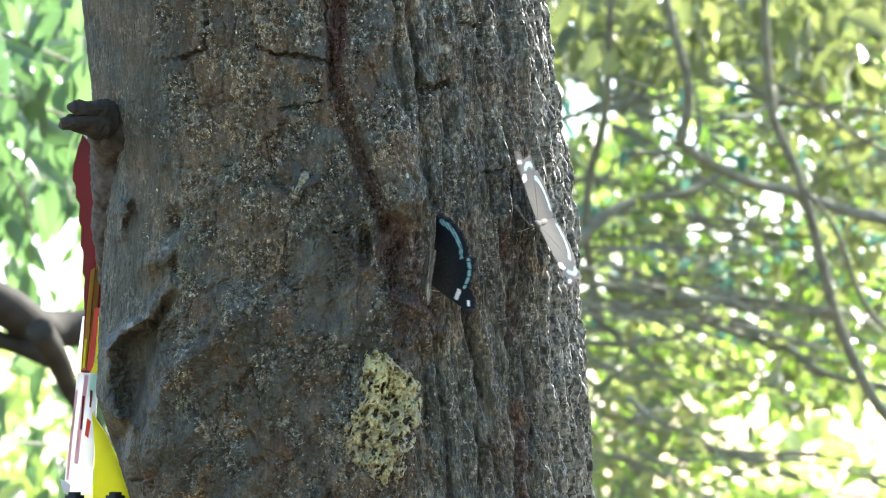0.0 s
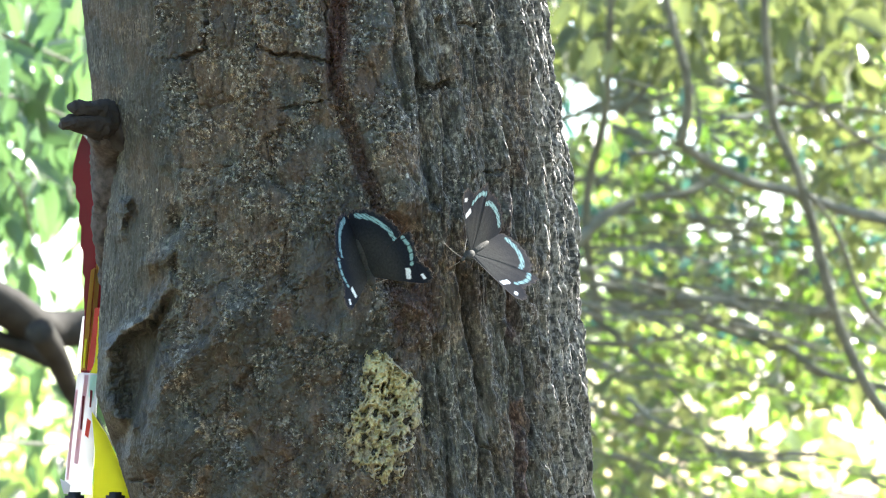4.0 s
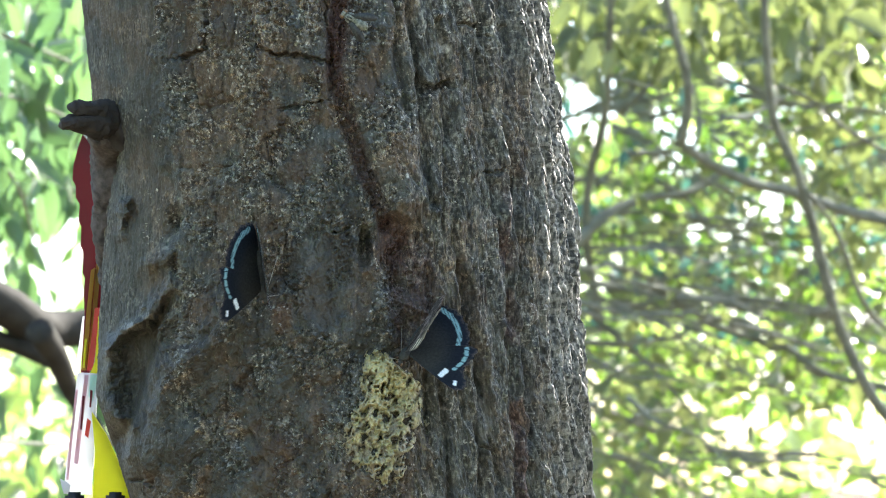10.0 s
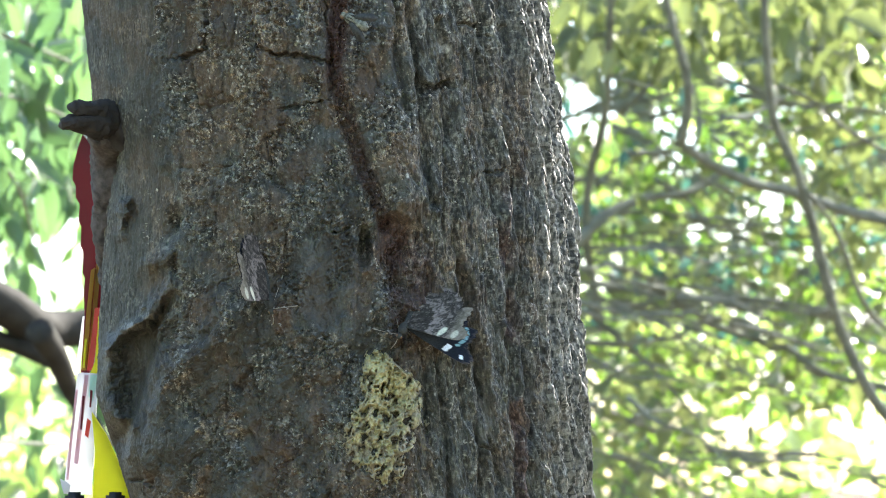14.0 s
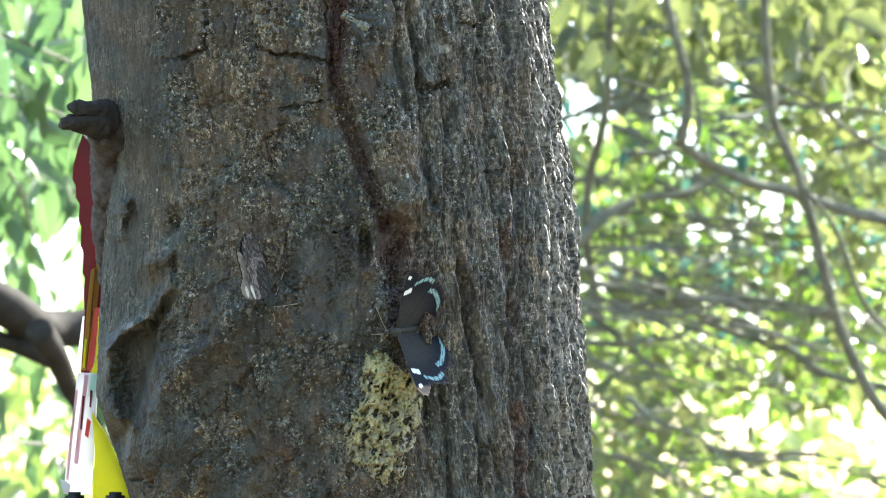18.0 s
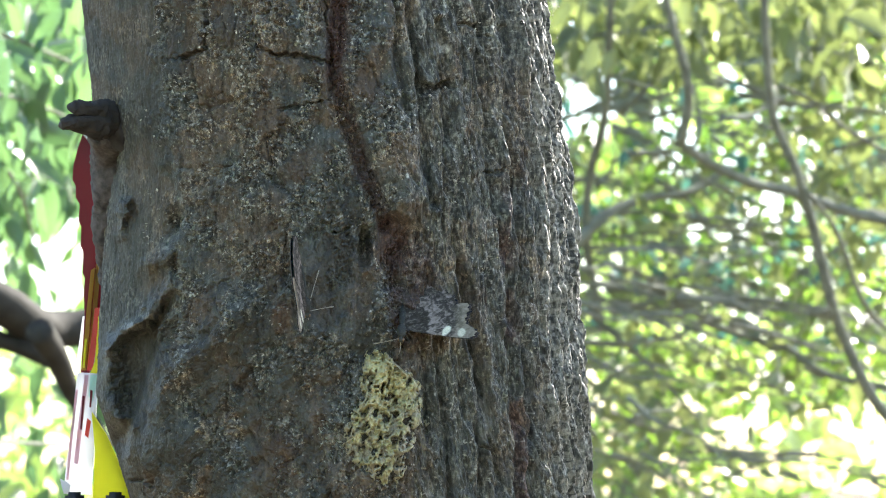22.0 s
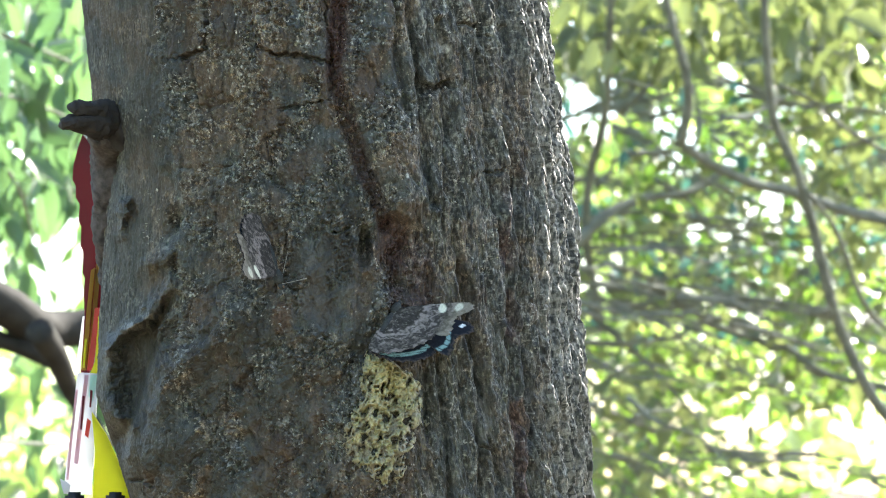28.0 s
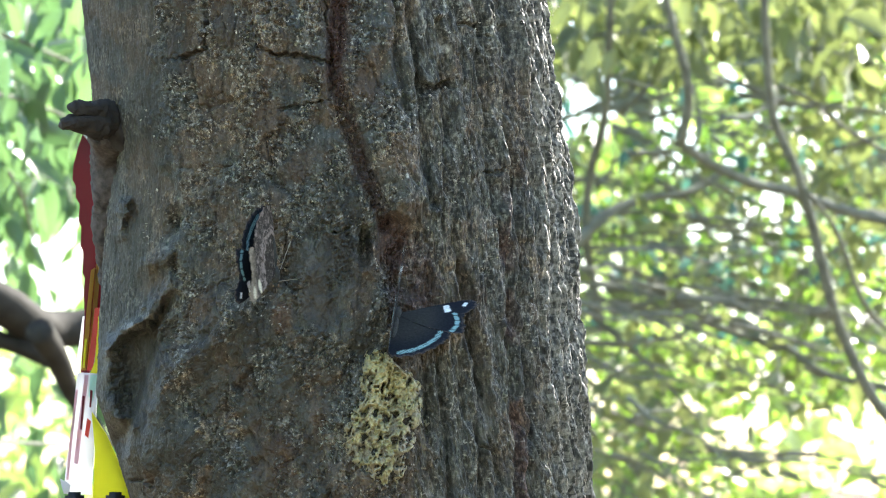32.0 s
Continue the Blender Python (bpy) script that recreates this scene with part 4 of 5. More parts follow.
leaf_cloud("crown", *spray(190, 1390, 1660, 190, 350, 5.6, 6.6, 0.035, 0.065, 0.5), LEAF, right_tree, "olive-brown leaves in the shade")
leaf_cloud("crown", *spray(420, 1390, 1660, 460, 700, 6.0, 7.5, 0.03, 0.06, 0.3), LEAF_SMALL, right_tree, "small olive-green leaves")
leaf_cloud("crown", *spray(700, 940, 1640, -100, 980, 5.6, 7.2, 0.035, 0.065, 0.3, gaps), LEAF, mid_tree, "backlit yellow-green leaves")
single_leaves(left_tree, *spray(290, -40, 200, -40, 480, 3.9, 5.0, 0.04, 0.075, 1.0, gaps), LEAF_COOL)
leaf_cloud("crown", *spray(420, -220, 240, -160, 380, 4.6, 5.6, 0.04, 0.075, 1.0, gaps), LEAF_COOL, left_tree, "broad backlit green leaves")
leaf_cloud("crown", *spray(150, -220, 260, 500, 980, 4.6, 6.0, 0.04, 0.07, 0.8, gaps), LEAF_COOL, left_tree, "broad backlit green leaves")


# unseen leafy bough added over the sun's path to shade the lower oak
shade_at = at(1030, 770, 1.62) + to_sun * 2.2
bough = smooth_line([Vector((2.14, 6.3, 4.2)), shade_at + Vector((0.45, 1.4, 0.7)), shade_at, shade_at - Vector((0.2, 0.14, 0.06))], 6)
tube_part("limb", bough, list(np.linspace(0.022, 0.003, len(bough))), LIMB, right_tree).matrix_parent_inverse = right_tree.matrix_world.inverted()
shade_p = [np.array(shade_at) + rng.normal(0, 1, 3) * (0.10, 0.10, 0.035) for i in range(120)]
shade_w = [v / np.linalg.norm(v) for v in rng.normal(0, 0.6, (120, 3)) + WAY_DOWN * 0.4]
leaf_cloud("crown", shade_p, shade_w, list(rng.uniform(0.03, 0.06, 120)), LEAF, right_tree, "olive leaves of an unseen bough added for shade")


def far_wood(count, d0, d1, y0, y1, size0, size1, spread):
    p, w, s = [], [], []
    for i in range(count):
        d, x, y = rng.uniform(d0, d1), rng.uniform(784 - spread, 784 + spread), rng.uniform(y0, y1)
        if rng.random() > gaps(x, y):
            continue
        p.append(np.array(at(x, y, d)))
        v = rng.normal(0, 0.8, 3) + WAY_DOWN * 0.5
        w.append(v / np.linalg.norm(v))
        s.append(rng.uniform(size0, size1))
    return p, w, s


# unseen trees added all round so light falls from above, as in a wood
around = tagged(empty("woods", Matrix.Translation((0, -6, 0))), "unseen leafy woodland added round the clearing", "woods", kind="stuff")
ring_p, ring_w, ring_s = [], [], []
for i in range(9000):
    a, r = rng.uniform(0, 2 * math.pi), rng.uniform(5.0, 8.5)
    x, y, z = r * math.sin(a), 1.6 + r * math.cos(a), rng.uniform(0.2, 9.0) * rng.uniform(0.6, 1) ** 0.5
    if y > 1.6 + 0.2 * abs(x) or (x > 0 and y > -3.5):
        continue
    v = rng.normal(0, 0.8, 3) + WAY_DOWN * 0.5
    ring_p.append((x, y, z)), ring_w.append(v / np.linalg.norm(v)), ring_s.append(rng.uniform(0.18, 0.4))
leaf_cloud("ring_leaves", ring_p, ring_w, ring_s, LEAF_FAR, around, "", "stuff", 2)
for i in range(14):
    a, r = radians(150 + 110 * i / 13) + rng.normal(0, 0.04), rng.uniform(5.5, 8)
    x, y = r * math.sin(a), 1.6 + r * math.cos(a)
    tube_part("far_trunk", [Vector((x, y, -0.1)), Vector((x + rng.normal(0, 0.1), y, 2.5)), Vector((x + rng.normal(0, 0.3), y, 6))], [0.12, 0.1, 0.05], LIMB, around, sides=8).matrix_parent_inverse = around.matrix_world.inverted()

woods = tagged(empty("woods", Matrix.Translation((0, 12, 0))), "sunlit leafy woodland behind the trees", "woods", kind="stuff")
# clumps whose sunshine comes from the brighter leaf colour
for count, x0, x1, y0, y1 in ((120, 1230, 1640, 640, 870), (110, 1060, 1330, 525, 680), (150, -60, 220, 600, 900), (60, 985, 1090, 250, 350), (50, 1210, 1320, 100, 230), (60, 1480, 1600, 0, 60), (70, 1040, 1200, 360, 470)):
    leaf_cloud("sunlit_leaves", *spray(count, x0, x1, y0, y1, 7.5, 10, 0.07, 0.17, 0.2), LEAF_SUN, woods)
leaf_cloud("far_leaves", *far_wood(7000, 9, 15, -700, 1250, 0.09, 0.15, 1500), LEAF_FAR, woods, "", "stuff", 2)
for i in range(16):
    x = rng.uniform(-5, 5)
    y = rng.uniform(9, 14)
    if -0.15 < x / y < -0.08 or 0.06 < x / y < 0.15:
        continue
    tube_part("far_trunk", [Vector((x, y, -0.1)), Vector((x + rng.normal(0, 0.1), y, 2)), Vector((x + rng.normal(0, 0.3), y, 5))], [0.07, 0.06, 0.03], LIMB, woods, sides=8).matrix_parent_inverse = woods.matrix_world.inverted()


# ---- butterflies
FORE = [(0, 1.2), (8, 4.6), (17, 8.2), (25, 11.2), (30.5, 12.8), (33.8, 11.6), (34.4, 8.4), (31.8, 5.0), (29.6, 2.0), (29.8, -2.4), (30.6, -7.2), (28.4, -11.4), (15, -8.2), (3, -2.6)]
HIND = [(0.6, 0.2), (12, -3.2), (22.5, -8.6), (24.6, -11.2), (24.2, -14), (21.8, -18.4), (17.2, -23.2), (11.2, -27.2), (5.0, -29), (0.2, -28.6), (-1.5, -24), (-1.7, -18), (-1.2, -11), (0.0, -5)]


def star_wing(ring, base, rings=60, arcs=12):
    """Places (mm) on a fan of rays from base to a softly scalloped edge."""
    edge = [Vector((*p, 0)) for p in ring]
    pts = smooth_line(edge, arcs)
    n = len(pts)
    pts = [p + (p - Vector((*base, 0))).normalized() * (0.4 * math.sin(i * 0.66) + 0.25 * math.sin(i * 1.37 + 1)) * (1 if p.length > 20 else 0) for i, p in enumerate(pts)]
    out = np.zeros((rings + 1, n, 2))
    for j in range(rings + 1):
        t = (j / rings) ** 0.8
        for i, p in enumerate(pts):
            out[j, i] = (base[0] + (p.x - base[0]) * t, base[1] + (p.y - base[1]) * t)
    return out


def upper_pattern(x, y, rim, fore):
    """Blue-black wing with a pale blue band inside the edge and white spots near the tip."""
    n = fractal(x / 2 + 40, y / 2 + 40, 3, 301)
    out = np.hypot(x, y)
    base = np.stack([0.041 + 0 * x, 0.042 + 0 * x, 0.040 + 0 * x], -1) * (0.75 + 0.5 * fractal(x * 0.9 + 7, y * 0.9 + 7, 3, 303))[..., None]
    blue = np.stack([0.015 + 0 * x, 0.018 + 0 * x, 0.025 + 0 * x], -1)
    col = base + (blue - base) * soft(out, 12, 24)[..., None]
    if fore:
        g = line_gap(x, y, [(25.0, -9.8), (26.8, -6.4), (26.6, -2), (25.0, 2.2)])
        band = 1 - soft(g + 1.4 * (n - 0.5), 0.75, 1.25)
        cut = soft(np.abs(((y + 9) / 3.4) % 1 - 0.5), 0.36, 0.46)
    else:
        g = line_gap(x, y, [(3.6, -26.2), (9, -24.2), (14.5, -20.2), (18.6, -15), (20.2, -10.4)])
        band = 1 - soft(g + 1.0 * (n - 0.5), 0.85, 1.3)
        cut = soft(np.abs(((x - y) / 3.6) % 1 - 0.5), 0.37, 0.46) * 0.85
        dot = 1 - soft(np.hypot(((x - y) / 3.6) % 1 - 0.5, (g - 0.5) / 3.0), 0.08, 0.16)
        cut = np.maximum(cut, dot)
    band = band * (1 - 0.85 * cut)
    col = col + (np.array((0.26, 0.44, 0.45)) - col) * band[..., None]
    if fore:
        a = 1 - soft(np.maximum(np.abs(x - 21.2 + 0.35 * (y - 5.8)) / 1.5, np.abs(y - 5.8 - 0.2 * (x - 21)) / 2.4) + 0.5 * (n - 0.5), 0.85, 1.1)
        b = 1 - soft(np.maximum(np.abs(x - 29.0 - 0.4 * (y - 9.4)) / 1.0, np.abs(y - 9.4) / 1.5) + 0.6 * (n - 0.5), 0.7, 1.05)
        white = np.maximum(a, b)
        col = col + (np.array((0.86, 0.90, 0.92)) - col) * white[..., None]
    edge = (soft(rim + 0.05 * (n - 0.5), 0.93, 0.99) * soft(out, 14, 20) * soft(fractal(x * 0.8 + 3, y * 0.8 + 3, 2, 305), 0.38, 0.55))[..., None]
    return col * (1 - edge) + np.array((0.085, 0.070, 0.062)) * edge


def under_pattern(x, y, rim, fore):
    """Mottled like bark: dark brown base, paler lilac-grey field crossed by wavy dark lines, cream spots near the forewing's tip."""
    n = fractal(x / 3.0 + 9, y / 3.0 + 9, 3, 311, 0.55)
    m = fractal(x / 6 + 3, y / 6 + 3, 3, 321)
    out = np.hypot(x, y) + 10 * (m - 0.5) + 8 * (n - 0.5)
    dark, pale_c = np.array((0.040, 0.034, 0.028)), np.array((0.27, 0.220, 0.190))
    share = np.clip(0.12 + 0.85 * soft(out, 12.5, 15) * (1 - 0.6 * soft(out, 20, 22)) + 2.2 * (n - 0.5), 0, 1)
    for r, w in ((4.5, 0.9), (9.0, 1.1), (13.0, 1.6), (18.5, 0.8), (22.5, 1.5), (26.5, 0.9)):
        share = share * (0.12 + 0.88 * soft(np.abs(out - r) + 3.0 * np.maximum(0, m - 0.52), w * 0.5, w * 1.8))
    col = dark + (pale_c - dark) * share[..., None]
    tuft = soft(fractal(x / 1.1 + 5, y / 1.1 + 5, 2, 331), 0.62, 0.72)[..., None]
    col = col + (np.array((0.26, 0.235, 0.19)) - col) * 0.5 * tuft
    if fore:
        a = 1 - soft(np.hypot((x - 21.2 + 0.3 * (y - 6)) / 2.0, (y - 6) / 3.4) + 0.6 * (n - 0.5), 0.7, 1.1)
        b = 1 - soft(np.hypot((x - 28) / 2.0, (y - 8.6) / 2.9) + 0.6 * (n - 0.5), 0.7, 1.1)
        col = col + (np.array((0.70, 0.66, 0.50)) - col) * np.maximum(a, b)[..., None]
        tip = soft(x + 4 * (n - 0.5), 22, 29)[..., None] * 0.4
        col = col + (np.array((0.33, 0.28, 0.19)) - col) * tip
    return col


def wing(name, ring, base, side, fore, parent):
    g = star_wing(ring, base)
    R, n, _ = g.shape
    x, y = g[..., 0], g[..., 1]
    rim = np.repeat(np.linspace(0, 1, R)[:, None], n, 1) ** 0.8
    z = -0.5 * np.sin(rim * 2.6) * (0.5 if fore else 0.35) + (0.18 if fore else 0.0) + 0.03 * np.sin(np.arctan2(y, x) * 22) * rim
    top = np.stack([x * side, y, z + 0.07], -1).reshape(-1, 3) / 1000
    low = np.stack([x * side, y, z - 0.07], -1).reshape(-1, 3) / 1000
    f = grid_faces(R, n)
    k = R * n
    last = np.arange((R - 1) * n, R * n - 1)
    rimf = np.stack([last, last + 1, last + 1 + k, last + k], -1)
    if side > 0:
        faces = np.concatenate([f[:, ::-1], f + k, rimf])
    else:
        faces = np.concatenate([f, f[:, ::-1] + k, rimf[:, ::-1]])
    ob = mesh_part(name, np.concatenate([top, low]), faces, WING, parent)
    colours(ob, "pattern", np.concatenate([upper_pattern(x, y, rim, fore).reshape(-1, 3), under_pattern(x, y, rim, fore).reshape(-1, 3)]))
    return ob


def ball(bm, centre, radii, turn=0.0, seg=16):
    m = Matrix.Translation(centre) @ Matrix.Rotation(turn, 4, 'X') @ Matrix.Diagonal((*radii, 1))
    bmesh.ops.create_uvsphere(bm, u_segments=seg, v_segments=10, radius=1, matrix=m)


def mm(*p):
    return Vector(p) / 1000


def butterfly(label, feelers):
    top = tagged(empty("butterfly"), label, "butterfly", "butterflies at the sap")
    bm = bmesh.new()
    ball(bm, mm(0, 1.5, 0.0), mm(2.3, 4.0, 2.2))
    part("thorax", bm, FUR, top)
    bm = bmesh.new()
    ball(bm, mm(0, -8.5, 0.2), mm(1.7, 8.0, 1.5), 0.0)
    part("abdomen", bm, FUR, top)
    bm = bmesh.new()
    ball(bm, mm(0, 6.2, -0.9), mm(1.35, 1.4, 1.3))
    head = part("head", bm, FUR, top)
    for s in (1, -1):
        bm = bmesh.new()
        ball(bm, mm(0.95 * s, 6.5, -0.7), mm(0.6, 0.75, 0.75))
        part("eye", bm, FLY_EYE, head)
    for a in feelers:
        d = mm(*a)
        tip = mm(0, 4.5, -1.5) + d
        line = smooth_line([mm(0, 4.8, -1.2), mm(0, 4.5, -1.2) + d * 0.5 + mm(0, 0, -0.6), tip], 5)
        tube_part("antenna", line, [0.00016] * 8 + [0.0002, 0.00036, 0.00026], ANTENNA, head, sides=6)
    tube_part("proboscis", smooth_line([mm(0, 7, -1.5), mm(0, 9, -4), mm(0.5, 9.5, -7)], 4), [0.00014] * 9, ANTENNA, head, sides=6)
    for i, (yy, fw) in enumerate(((2.5, 4), (0, -4))):
        for s in (1, -1):
            tube_part("leg", [mm(1.4 * s, yy, -1.8), mm(3.6 * s, yy + fw * 0.3, -3.0), mm(4.6 * s, yy + fw * 0.7, -7.5)], [0.00022, 0.00018, 0.00012], FUR, top, sides=6)
    right = wing("right_forewing", FORE, (0.5, 0), 1, True, top)
    left = wing("left_forewing", FORE, (0.5, 0), -1, True, top)
    right2 = wing("right_hindwing", HIND, (0.7, -2.5), 1, False, top)
    left2 = wing("left_hindwing", HIND, (0.7, -2.5), -1, False, top)
    return top, right, left, right2, left2


def stance(x, y, h, p, lift, tilt):
    """Pose at a place over the bark: heading h turned clockwise from up, pitched p, rolled by tilt."""
    c = Matrix.Identity(4)
    c.col[0].xyz, c.col[1].xyz, c.col[2].xyz = RIGHT, UP, -AHEAD
    m = c @ Matrix.Rotation(radians(-h), 4, 'Z') @ Matrix.Rotation(radians(-p), 4, 'X') @ Matrix.Rotation(radians(tilt), 4, 'Y')
    m.translation = on_bark(x, y, lift)
    return m


def flutter(insect, rows):
    """rows: seconds, x, y, heading, pitch, lift over the bark in mm, angle of the right and of the left wing out of the view's plane."""
    top, right, left, right2, left2 = insect
    walk(top, [(t, stance(x, y, h, p, lift / 1000, 0)) for t, x, y, h, p, lift, a, b in rows])
    hinge = Matrix.Translation(mm(0.6, 0, 0.5)), Matrix.Translation(mm(-0.6, 0, 0.5))
    for ob, k, sgn, less in ((right, 6, -1, 0), (left, 7, 1, 0), (right2, 6, -1, 0.35), (left2, 7, 1, 0.35)):
        walk(ob, [(r[0], hinge[0 if sgn < 0 else 1] @ Matrix.Rotation(radians(sgn * (r[k] - less)), 4, 'Y')) for r in rows])


open_one = butterfly("blue-black butterfly with pale blue bands feeding on the bark", ((-8, -17, -3), (-12, 0, -3)))
sap_one = butterfly("blue-black butterfly with a pale blue band beside the sap wound", ((9, -18, -2), (12, 3, -2)))


# ---- fly
def big(*p):
    return Vector(p) * 0.00145


def fly(label):
    top = tagged(empty("fly"), label, "fly")
    bm = bmesh.new()
    ball(bm, big(0, 1.0, 1.6), big(1.7, 2.2, 1.4))
    part("thorax", bm, FLY_GREY, top)
    for dx in (-0.8, 0.0, 0.8):
        tube_part("stripe", [big(dx, 2.6, 2.45), big(dx * 1.1, 1.0, 2.98 - 0.25 * abs(dx)), big(dx, -0.7, 2.5)], [0.00012, 0.0003, 0.00012], FUR, top, sides=6)
    bm = bmesh.new()
    ball(bm, big(0, -2.6, 1.9), big(1.7, 2.6, 1.3))
    part("abdomen", bm, FLY_GREY, top)
    bm = bmesh.new()
    ball(bm, big(0, 3.5, 1.5), big(1.4, 0.9, 1.1))
    head = part("head", bm, FLY_GREY, top)
    for s in (1, -1):
        bm = bmesh.new()
        ball(bm, big(0.9 * s, 3.6, 1.6), big(0.7, 0.8, 0.9))
        part("eye", bm, FLY_EYE, head)
        ring = [(0.6, 1.5), (2.8, -0.6), (4.9, -4.4), (4.6, -6.2), (3.0, -5.9), (0.9, -2)]
        bm = bmesh.new()
        f = bm.faces.new([bm.verts.new(big(a * s, b, 2.6)) for a, b in ring])
        e = bmesh.ops.extrude_face_region(bm, geom=[f])
        bmesh.ops.translate(bm, vec=big(0, 0, 0.12), verts=[v for v in e["geom"] if isinstance(v, bmesh.types.BMVert)])
        bmesh.ops.recalc_face_normals(bm, faces=bm.faces)
        part("wing", bm, FLY_WING, top)
        for yy, fw in ((2, 2.5), (0.8, 0.3), (-0.4, -2.5)):
            tube_part("leg", [big(1.0 * s, yy, 1), big(2.6 * s, yy + fw * 0.6, 1.3), big(3.6 * s, yy + fw, 0)], [0.0002, 0.00016, 0.0001], FUR, top, sides=5)
    return top


grey_fly = fly("small grey fly with clear wings on the bark")


def motions():
    flutter(open_one, OPEN_ROWS)
    flutter(sap_one, SAP_ROWS)
    walk(grey_fly, [(t, stance(x, y, h, 0, lift / 1000, 0)) for t, x, y, h, lift in FLY_ROWS])


# seconds, x, y, heading, pitch, lift, right wing, left wing
OPEN_ROWS = [
    (0, 754, 494, 188, -4, 12, 96, 48), (0.3, 739, 493, 184, 0, 12, 126, 54.5), (0.6, 744, 498, 177, 5, 12, 104, 30), (1, 724, 495, 169, 11, 12, 140, 40),
    (1.3, 702, 535, 169, 13, 12, 138, 42), (1.6, 702, 531, 157, 14, 12, 114, -1), (2, 685, 524, 153, 16, 12, 142, 37.8), (2.6, 681, 522, 161, 0, 12, 143, 36.8),
    (3, 680, 518, 162, -11, 12, 116, 19), (3.2, 677, 504, 157, -5, 12, 140, 40), (3.5, 667, 502, 157, -5, 12, 114, 42), (4.3, 640, 480, 165, 0, 26.5, 60, 40),
    (4.9, 605, 490, 175, 0, 13.5, 85, 75), (5.5, 592, 500, 178, 0, 12, 81.2, 100), (5.7, 562, 512, 178, 0, 16.5, 50, 50), (6, 512, 495, 178, 0, 14.5, 70, 62),
    (6.3, 480, 508, 176, 0, 12.5, 70, 95), (6.5, 464, 506, 174, 0, 12, 35, 42), (6.6, 464, 506, 173, 0, 12, 48, 88), (7, 462, 506, 172, 0, 12, 64, 90),
    (7.3, 471, 506, 171, 0, 12, 20, 12), (7.7, 472, 506, 171, 0, 12, 16, 10), (8, 478, 516, 164, -26, 12, 79.2, 102), (8.3, 467, 506, 171, 0, 12, 55, 80),
    (8.6, 473, 507, 171, 0, 12, 20, 12), (9, 473, 508, 171, 0, 12, 20, 12), (9.3, 467, 506, 172, 0, 12, 62, 93), (9.6, 477, 519, 166, -26, 12, 74.2, 107),
    (10, 466, 508, 172, 0, 12, 58, 85), (10.3, 473, 508, 170, 0, 12, 25, 20), (10.6, 473, 508, 170, 0, 12, 18, 12), (11, 473, 509, 170, 0, 12, 18, 12),
    (11.3, 467, 509, 170, 0, 12, 24, 48), (11.6, 477, 523, 166, -26, 12, 74.2, 107), (12, 468, 512, 174, 0, 12, 70, 100), (12.3, 468, 510, 172, 0, 12, 45, 75),
    (12.6, 476, 510, 171, 0, 12, 20, 13), (13, 476, 511, 170, 0, 12, 18, 11), (13.3, 476, 511, 170, 0, 12, 20, 15), (13.6, 477, 525, 167, -26, 12, 74.2, 107),
    (14, 476, 528, 168, -26, 12, 74.2, 107), (14.5, 476, 527, 168, -26, 12, 74.2, 107), (15.4, 477, 525, 167, -26, 12, 74.2, 107), (16.2, 466, 510, 174, 0, 12, 77.2, 104),
    (16.5, 467, 508, 172, 0, 12, 50, 78), (16.7, 473, 508, 171, 0, 12, 22, 13), (17, 473, 508, 171, 0, 12, 18, 12), (17.3, 473, 508, 170, 0, 12, 23, 18),
    (17.6, 467, 510, 173, 0, 12, 55, 92), (18, 477, 525, 167, -26, 12, 74.2, 107), (18.3, 477, 525, 167, -26, 12, 74.2, 107), (18.6, 467, 512, 174, 0, 12, 78.2, 103),
    (19, 476, 512, 166, 0, 12, 20, 15), (19.3, 472, 510, 166, 0, 12, 26, 36), (19.6, 487, 513, 162, -26, 12, 74.2, 107), (20, 478, 505, 161, 0, 12, 50, 68),
    (20.3, 500, 502, 160, 0, 12, 55, 64), (20.6, 520, 508, 158, 0, 12, 83.2, 98), (21, 522, 515, 172, 0, 12, 64, 92), (21.3, 530, 520, 167, 0, 12, 70, 100),
    (21.6, 540, 530, 168, 0, 12, 28, 24), (22, 540, 533, 171, 0, 12, 85.2, 96), (22.3, 540, 534, 172, 0, 12, 72, 86), (22.6, 542, 533, 166, 0, 12, 24, 20),
    (23, 544, 533, 166, 0, 12, 20, 12), (23.3, 540, 533, 168, 0, 12, 50, 55), (23.6, 542, 533, 170, 0, 12, 81.2, 100), (24, 544, 533, 171, 0, 12, 78, 80),
    (24.3, 544, 530, 166, 0, 12, 20, 20), (24.6, 544, 530, 165, 0, 12, 20, 17), (25, 535, 522, 166, 0, 12, 44, 40), (25.3, 529, 527, 159, -26, 12, 70.2, 111),
    (25.5, 528, 525, 159, -26, 12, 70.2, 111), (26.5, 506, 499, 161, -26, 12, 70.2, 111), (27.5, 491, 485, 162, -26, 12, 70.2, 111), (28, 490, 485, 162, -26, 12, 70.2, 111),
    (30, 490, 485, 162, -26, 12, 70.2, 111), (31, 491, 485, 162, -26, 12, 70.2, 111), (31.25, 478, 478, 170, 0, 12, 45, 70), (31.5, 484, 484, 163, 0, 12, 22, 15),
    (31.75, 483, 482, 170, 0, 12, 45, 70), (32, 486, 480, 175, 0, 12, 62, 108)]
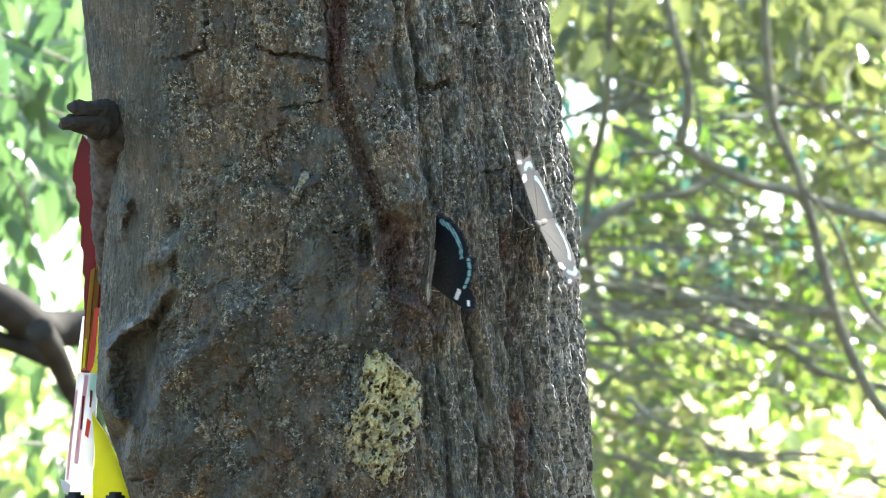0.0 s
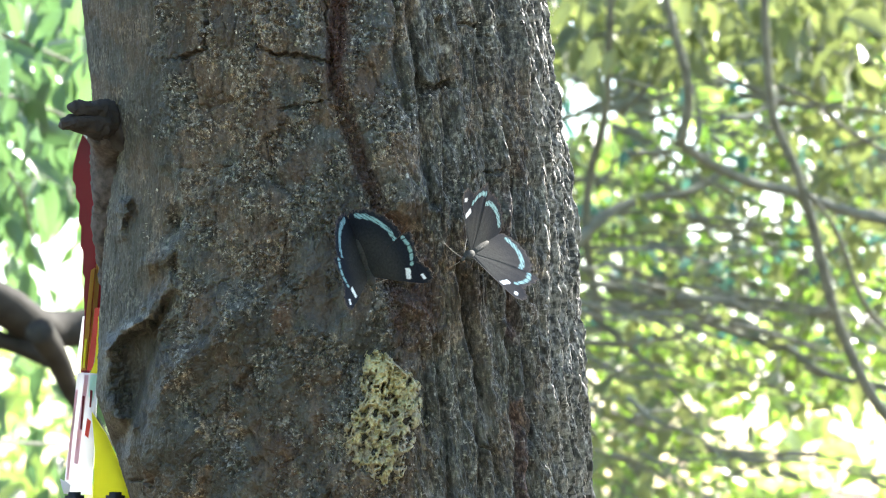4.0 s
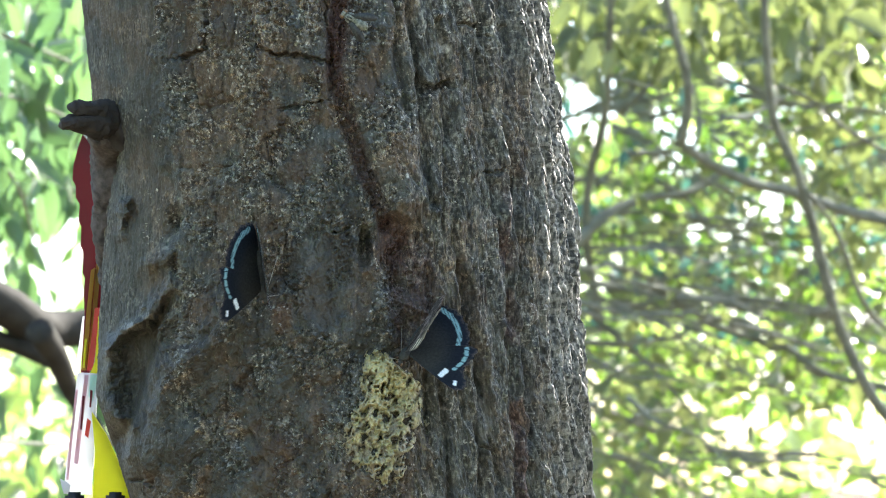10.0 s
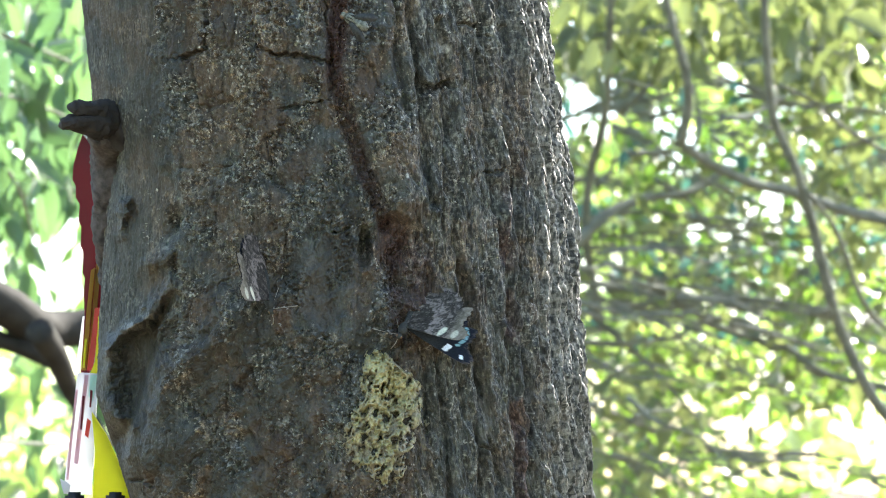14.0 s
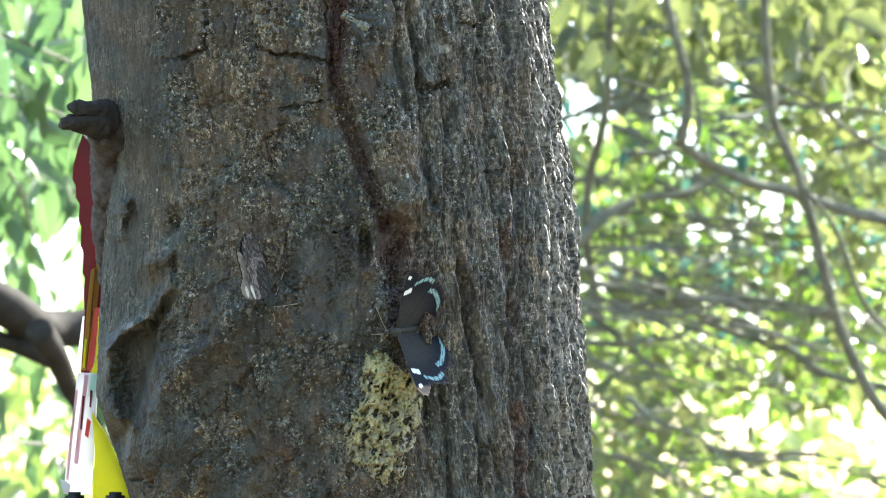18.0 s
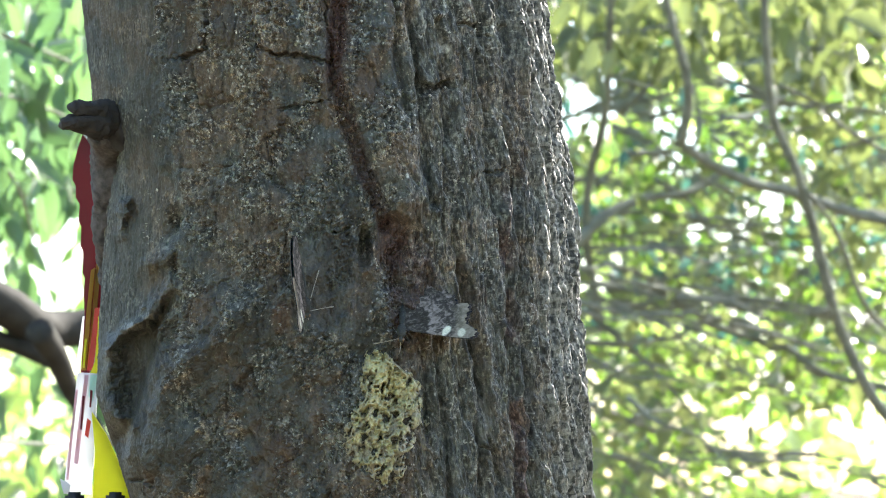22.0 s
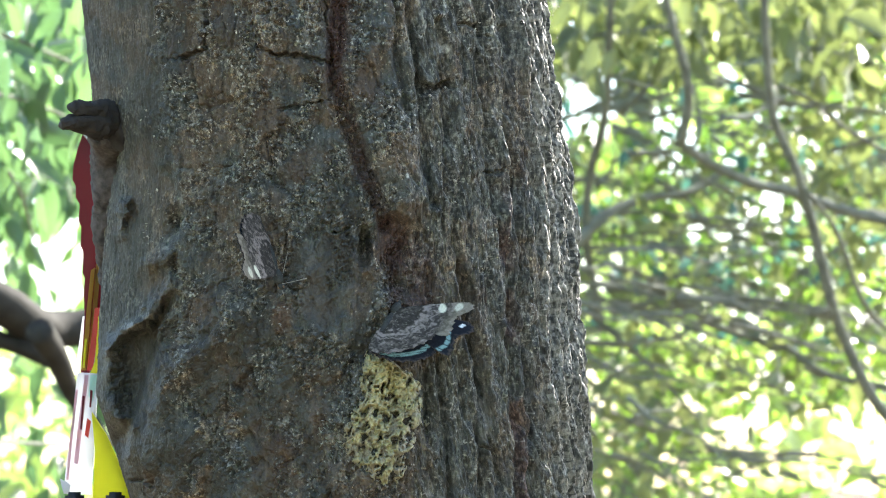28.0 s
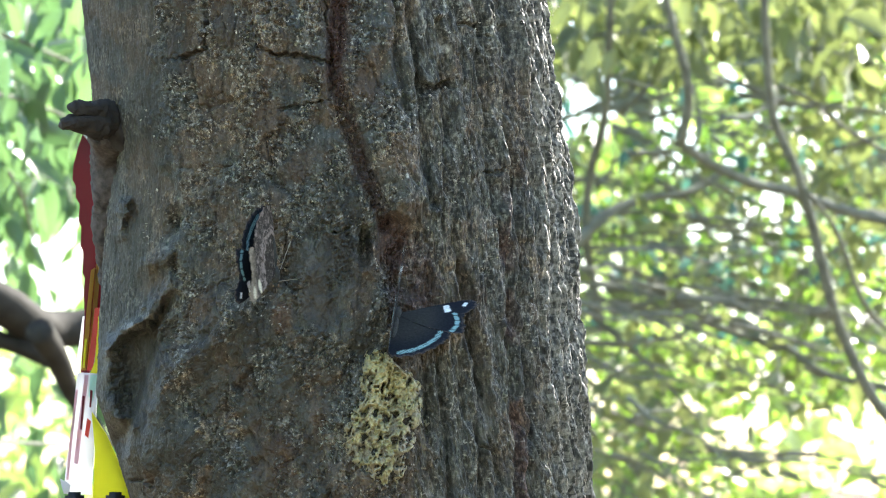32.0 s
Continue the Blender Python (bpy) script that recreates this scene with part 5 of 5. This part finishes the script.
SAP_ROWS = [
    (0, 950, 398, 247, -72, 34, 12, 12), (0.3, 919, 396, 201, -84, 12, 154, 24.8), (0.6, 921, 399, 207, -74, 12, 134, 33), (1, 925, 394, 199, -62, 12, 156, 22.8),
    (1.3, 929, 397, 192, -61, 12, 154, 24.8), (2, 933, 401, 187, -60, 12, 153, 25.8), (2.3, 930, 403, 189, -68, 12, 147, 32.6), (2.6, 904, 415, 224, -80, 18, 77, 46),
    (3, 901, 433, 248, -72, 36, 17, 17), (3.2, 874, 430, 234, -67, 30, 71, 21), (3.5, 856, 440, 252, -77, 20, 26, 15), (4.2, 820, 455, 225, -40, 22, 60, 40),
    (4.9, 782, 491, 205, -8, 10, 95, 61), (5.5, 770, 503, 190, -13, 10.5, 104, 37), (5.7, 767, 501, 190, -33, 10.5, 122, 41), (6, 755, 513, 212, -26, 10.5, 88, 27),
    (6.3, 748, 517, 210, -23, 10.5, 93, 28), (6.5, 744, 518, 208, -21, 10.5, 103, 34), (7, 735, 515, 209, -15, 10.5, 74, 20), (7.3, 724, 546, 211, -17, 10.5, 85, 25),
    (7.6, 718, 550, 209, -19, 10.5, 95, 26), (8, 724, 536, 209, -21, 10.5, 80, 11), (8.3, 725, 526, 209, -24, 10.5, 70, 5), (8.6, 725, 517, 210, -27, 10.5, 113, 11),
    (9, 704, 610, 223, -30, 10.5, 82, 12), (9.3, 704, 608, 215, -30, 10.5, 106, 17), (9.6, 707, 611, 200, -29, 10.5, 131, 48.6), (10, 720, 622, 212, -30, 10.5, 96, 32),
    (10.3, 716, 614, 201, -32, 10.5, 131, 48.6), (10.6, 721, 604, 212, -37, 10.5, 106, 9), (11, 719, 590, 209, -43, 10.5, 122, 1), (11.3, 719, 604, 202, -36, 10.5, 132, 26),
    (11.6, 725, 619, 206, -28, 10.5, 105, 26), (12, 730, 638, 202, -18, 10.5, 95, 46), (12.3, 719, 629, 198, -24, 10.5, 132, 47.6), (12.6, 722, 622, 213, -30, 10.5, 79, 31),
    (13, 717, 607, 219, -38, 10.5, 70, 18), (13.3, 713, 598, 212, -41, 10.5, 129, 27), (13.6, 714, 590, 211, -44, 10.5, 132, 21), (14, 716, 578, 209, -48, 10.5, 140, 17),
    (14.3, 726, 590, 207, -24, 10.5, 80, 21), (14.5, 724, 590, 205, -24, 10.5, 108, 19), (15.2, 722, 602, 186, 0, 10.5, 128, 51.6), (15.8, 728, 602, 194, 0, 10.5, 104, 42),
    (16.5, 721, 590, 203, -25, 10.5, 125, 27), (16.7, 717, 590, 195, -25, 10.5, 141, 38.6), (17, 716, 578, 214, -50, 10.5, 137, 5), (17.3, 713, 588, 222, -49, 10.5, 117, 0),
    (17.6, 705, 585, 238, -52, 11, 92, 0), (18, 702, 587, 262, -52, 13, 40, 34), (18.3, 706, 582, 238, -44, 11.5, 84, 12), (18.6, 719, 577, 223, -24, 10.5, 117, 9),
    (19, 723, 575, 207, -53, 10.5, 126, 10), (19.3, 735, 586, 218, -14, 10.5, 58, 17), (19.6, 716, 608, 201, -19, 10.5, 133, 46.6), (20, 725, 623, 195, -26, 10.5, 95, 28),
    (20.3, 717, 622, 191, -31, 10.5, 130, 49.6), (20.6, 730, 612, 197, -35, 10.5, 111, 22), (21, 711, 582, 184, -50, 12, 165, 13.8), (21.3, 733, 604, 194, -41, 10.5, 125, 29),
    (21.6, 741, 602, 198, -41, 10.5, 106, 5), (22, 711, 582, 184, -50, 12, 165, 13.8), (22.3, 711, 582, 184, -50, 12, 165, 13.8), (22.6, 741, 603, 198, -39, 10.5, 104, 3),
    (23, 707, 582, 184, -50, 12, 165, 13.8), (23.3, 729, 594, 206, -34, 10.5, 128, 51.6), (23.6, 732, 577, 231, -30, 10.5, 116, 24), (24, 690, 578, 186, -58, 9, 163, -5),
    (24.3, 710, 568, 211, -38, 10.5, 94, 32), (24.6, 706, 572, 205, -53, 10.5, 126, 34), (25, 702, 540, 276, -46, 14, 62, 86), (25.3, 696, 536, 274, -50, 14, 46, 46),
    (25.5, 700, 535, 273, -50, 14, 44, 44), (25.9, 699, 538, 292, -15, 12, 55, 60), (26.3, 700, 540, 320, 30, 10, 60, 70), (27, 701, 546, 365, 47, 9, 37, 118), (27.5, 699, 547, 18, 40, 9, 24, 142),
    (28, 698, 551, 31, 44, 9, 8, 150), (28.5, 692, 561, 44, 48, 9, 19, 126), (29, 694, 540, 41, 41, 9, 20.8, 158), (29.5, 694, 556, 28, 54, 9, 6, 112),
    (30, 695, 554, 35, 52, 9, 12, 136), (30.5, 698, 532, 25, 49, 9, 3, 152), (31, 702, 561, 20, 50, 9, 16, 82), (31.5, 696, 541, 24, 46, 9, 30, 135),
    (32, 702, 559, 10, 52, 9, 10, 88)]
FLY_ROWS = [
    (0, 530, 330, 208, 3.5), (0.7, 530, 330, 208, 3.5), (1.0, 522, 322, 210, 2), (1.4, 540, 120, 30, 60), (1.8, 600, -160, 20, 160), (2.6, 760, -300, 90, 180), (4.2, 800, -120, 200, 120), (5.0, 716, 40, 250, 3),
    (5.5, 714, 46, 262, 3.5), (6.0, 712, 46, 262, 3.5), (6.5, 708, 60, 245, 3.5), (7.0, 662, 58, 275, 3.5), (7.5, 634, 44, 290, 3.5), (8.0, 628, 36, 300, 3.5),
    (9.0, 626, 36, 302, 3.5), (20.0, 628, 38, 300, 3.5), (20.6, 630, 38, 300, 3.5), (21.4, 640, -40, 10, 30), (22.2, 660, -200, 20, 120), (32.0, 660, -240, 20, 140)]

motions()
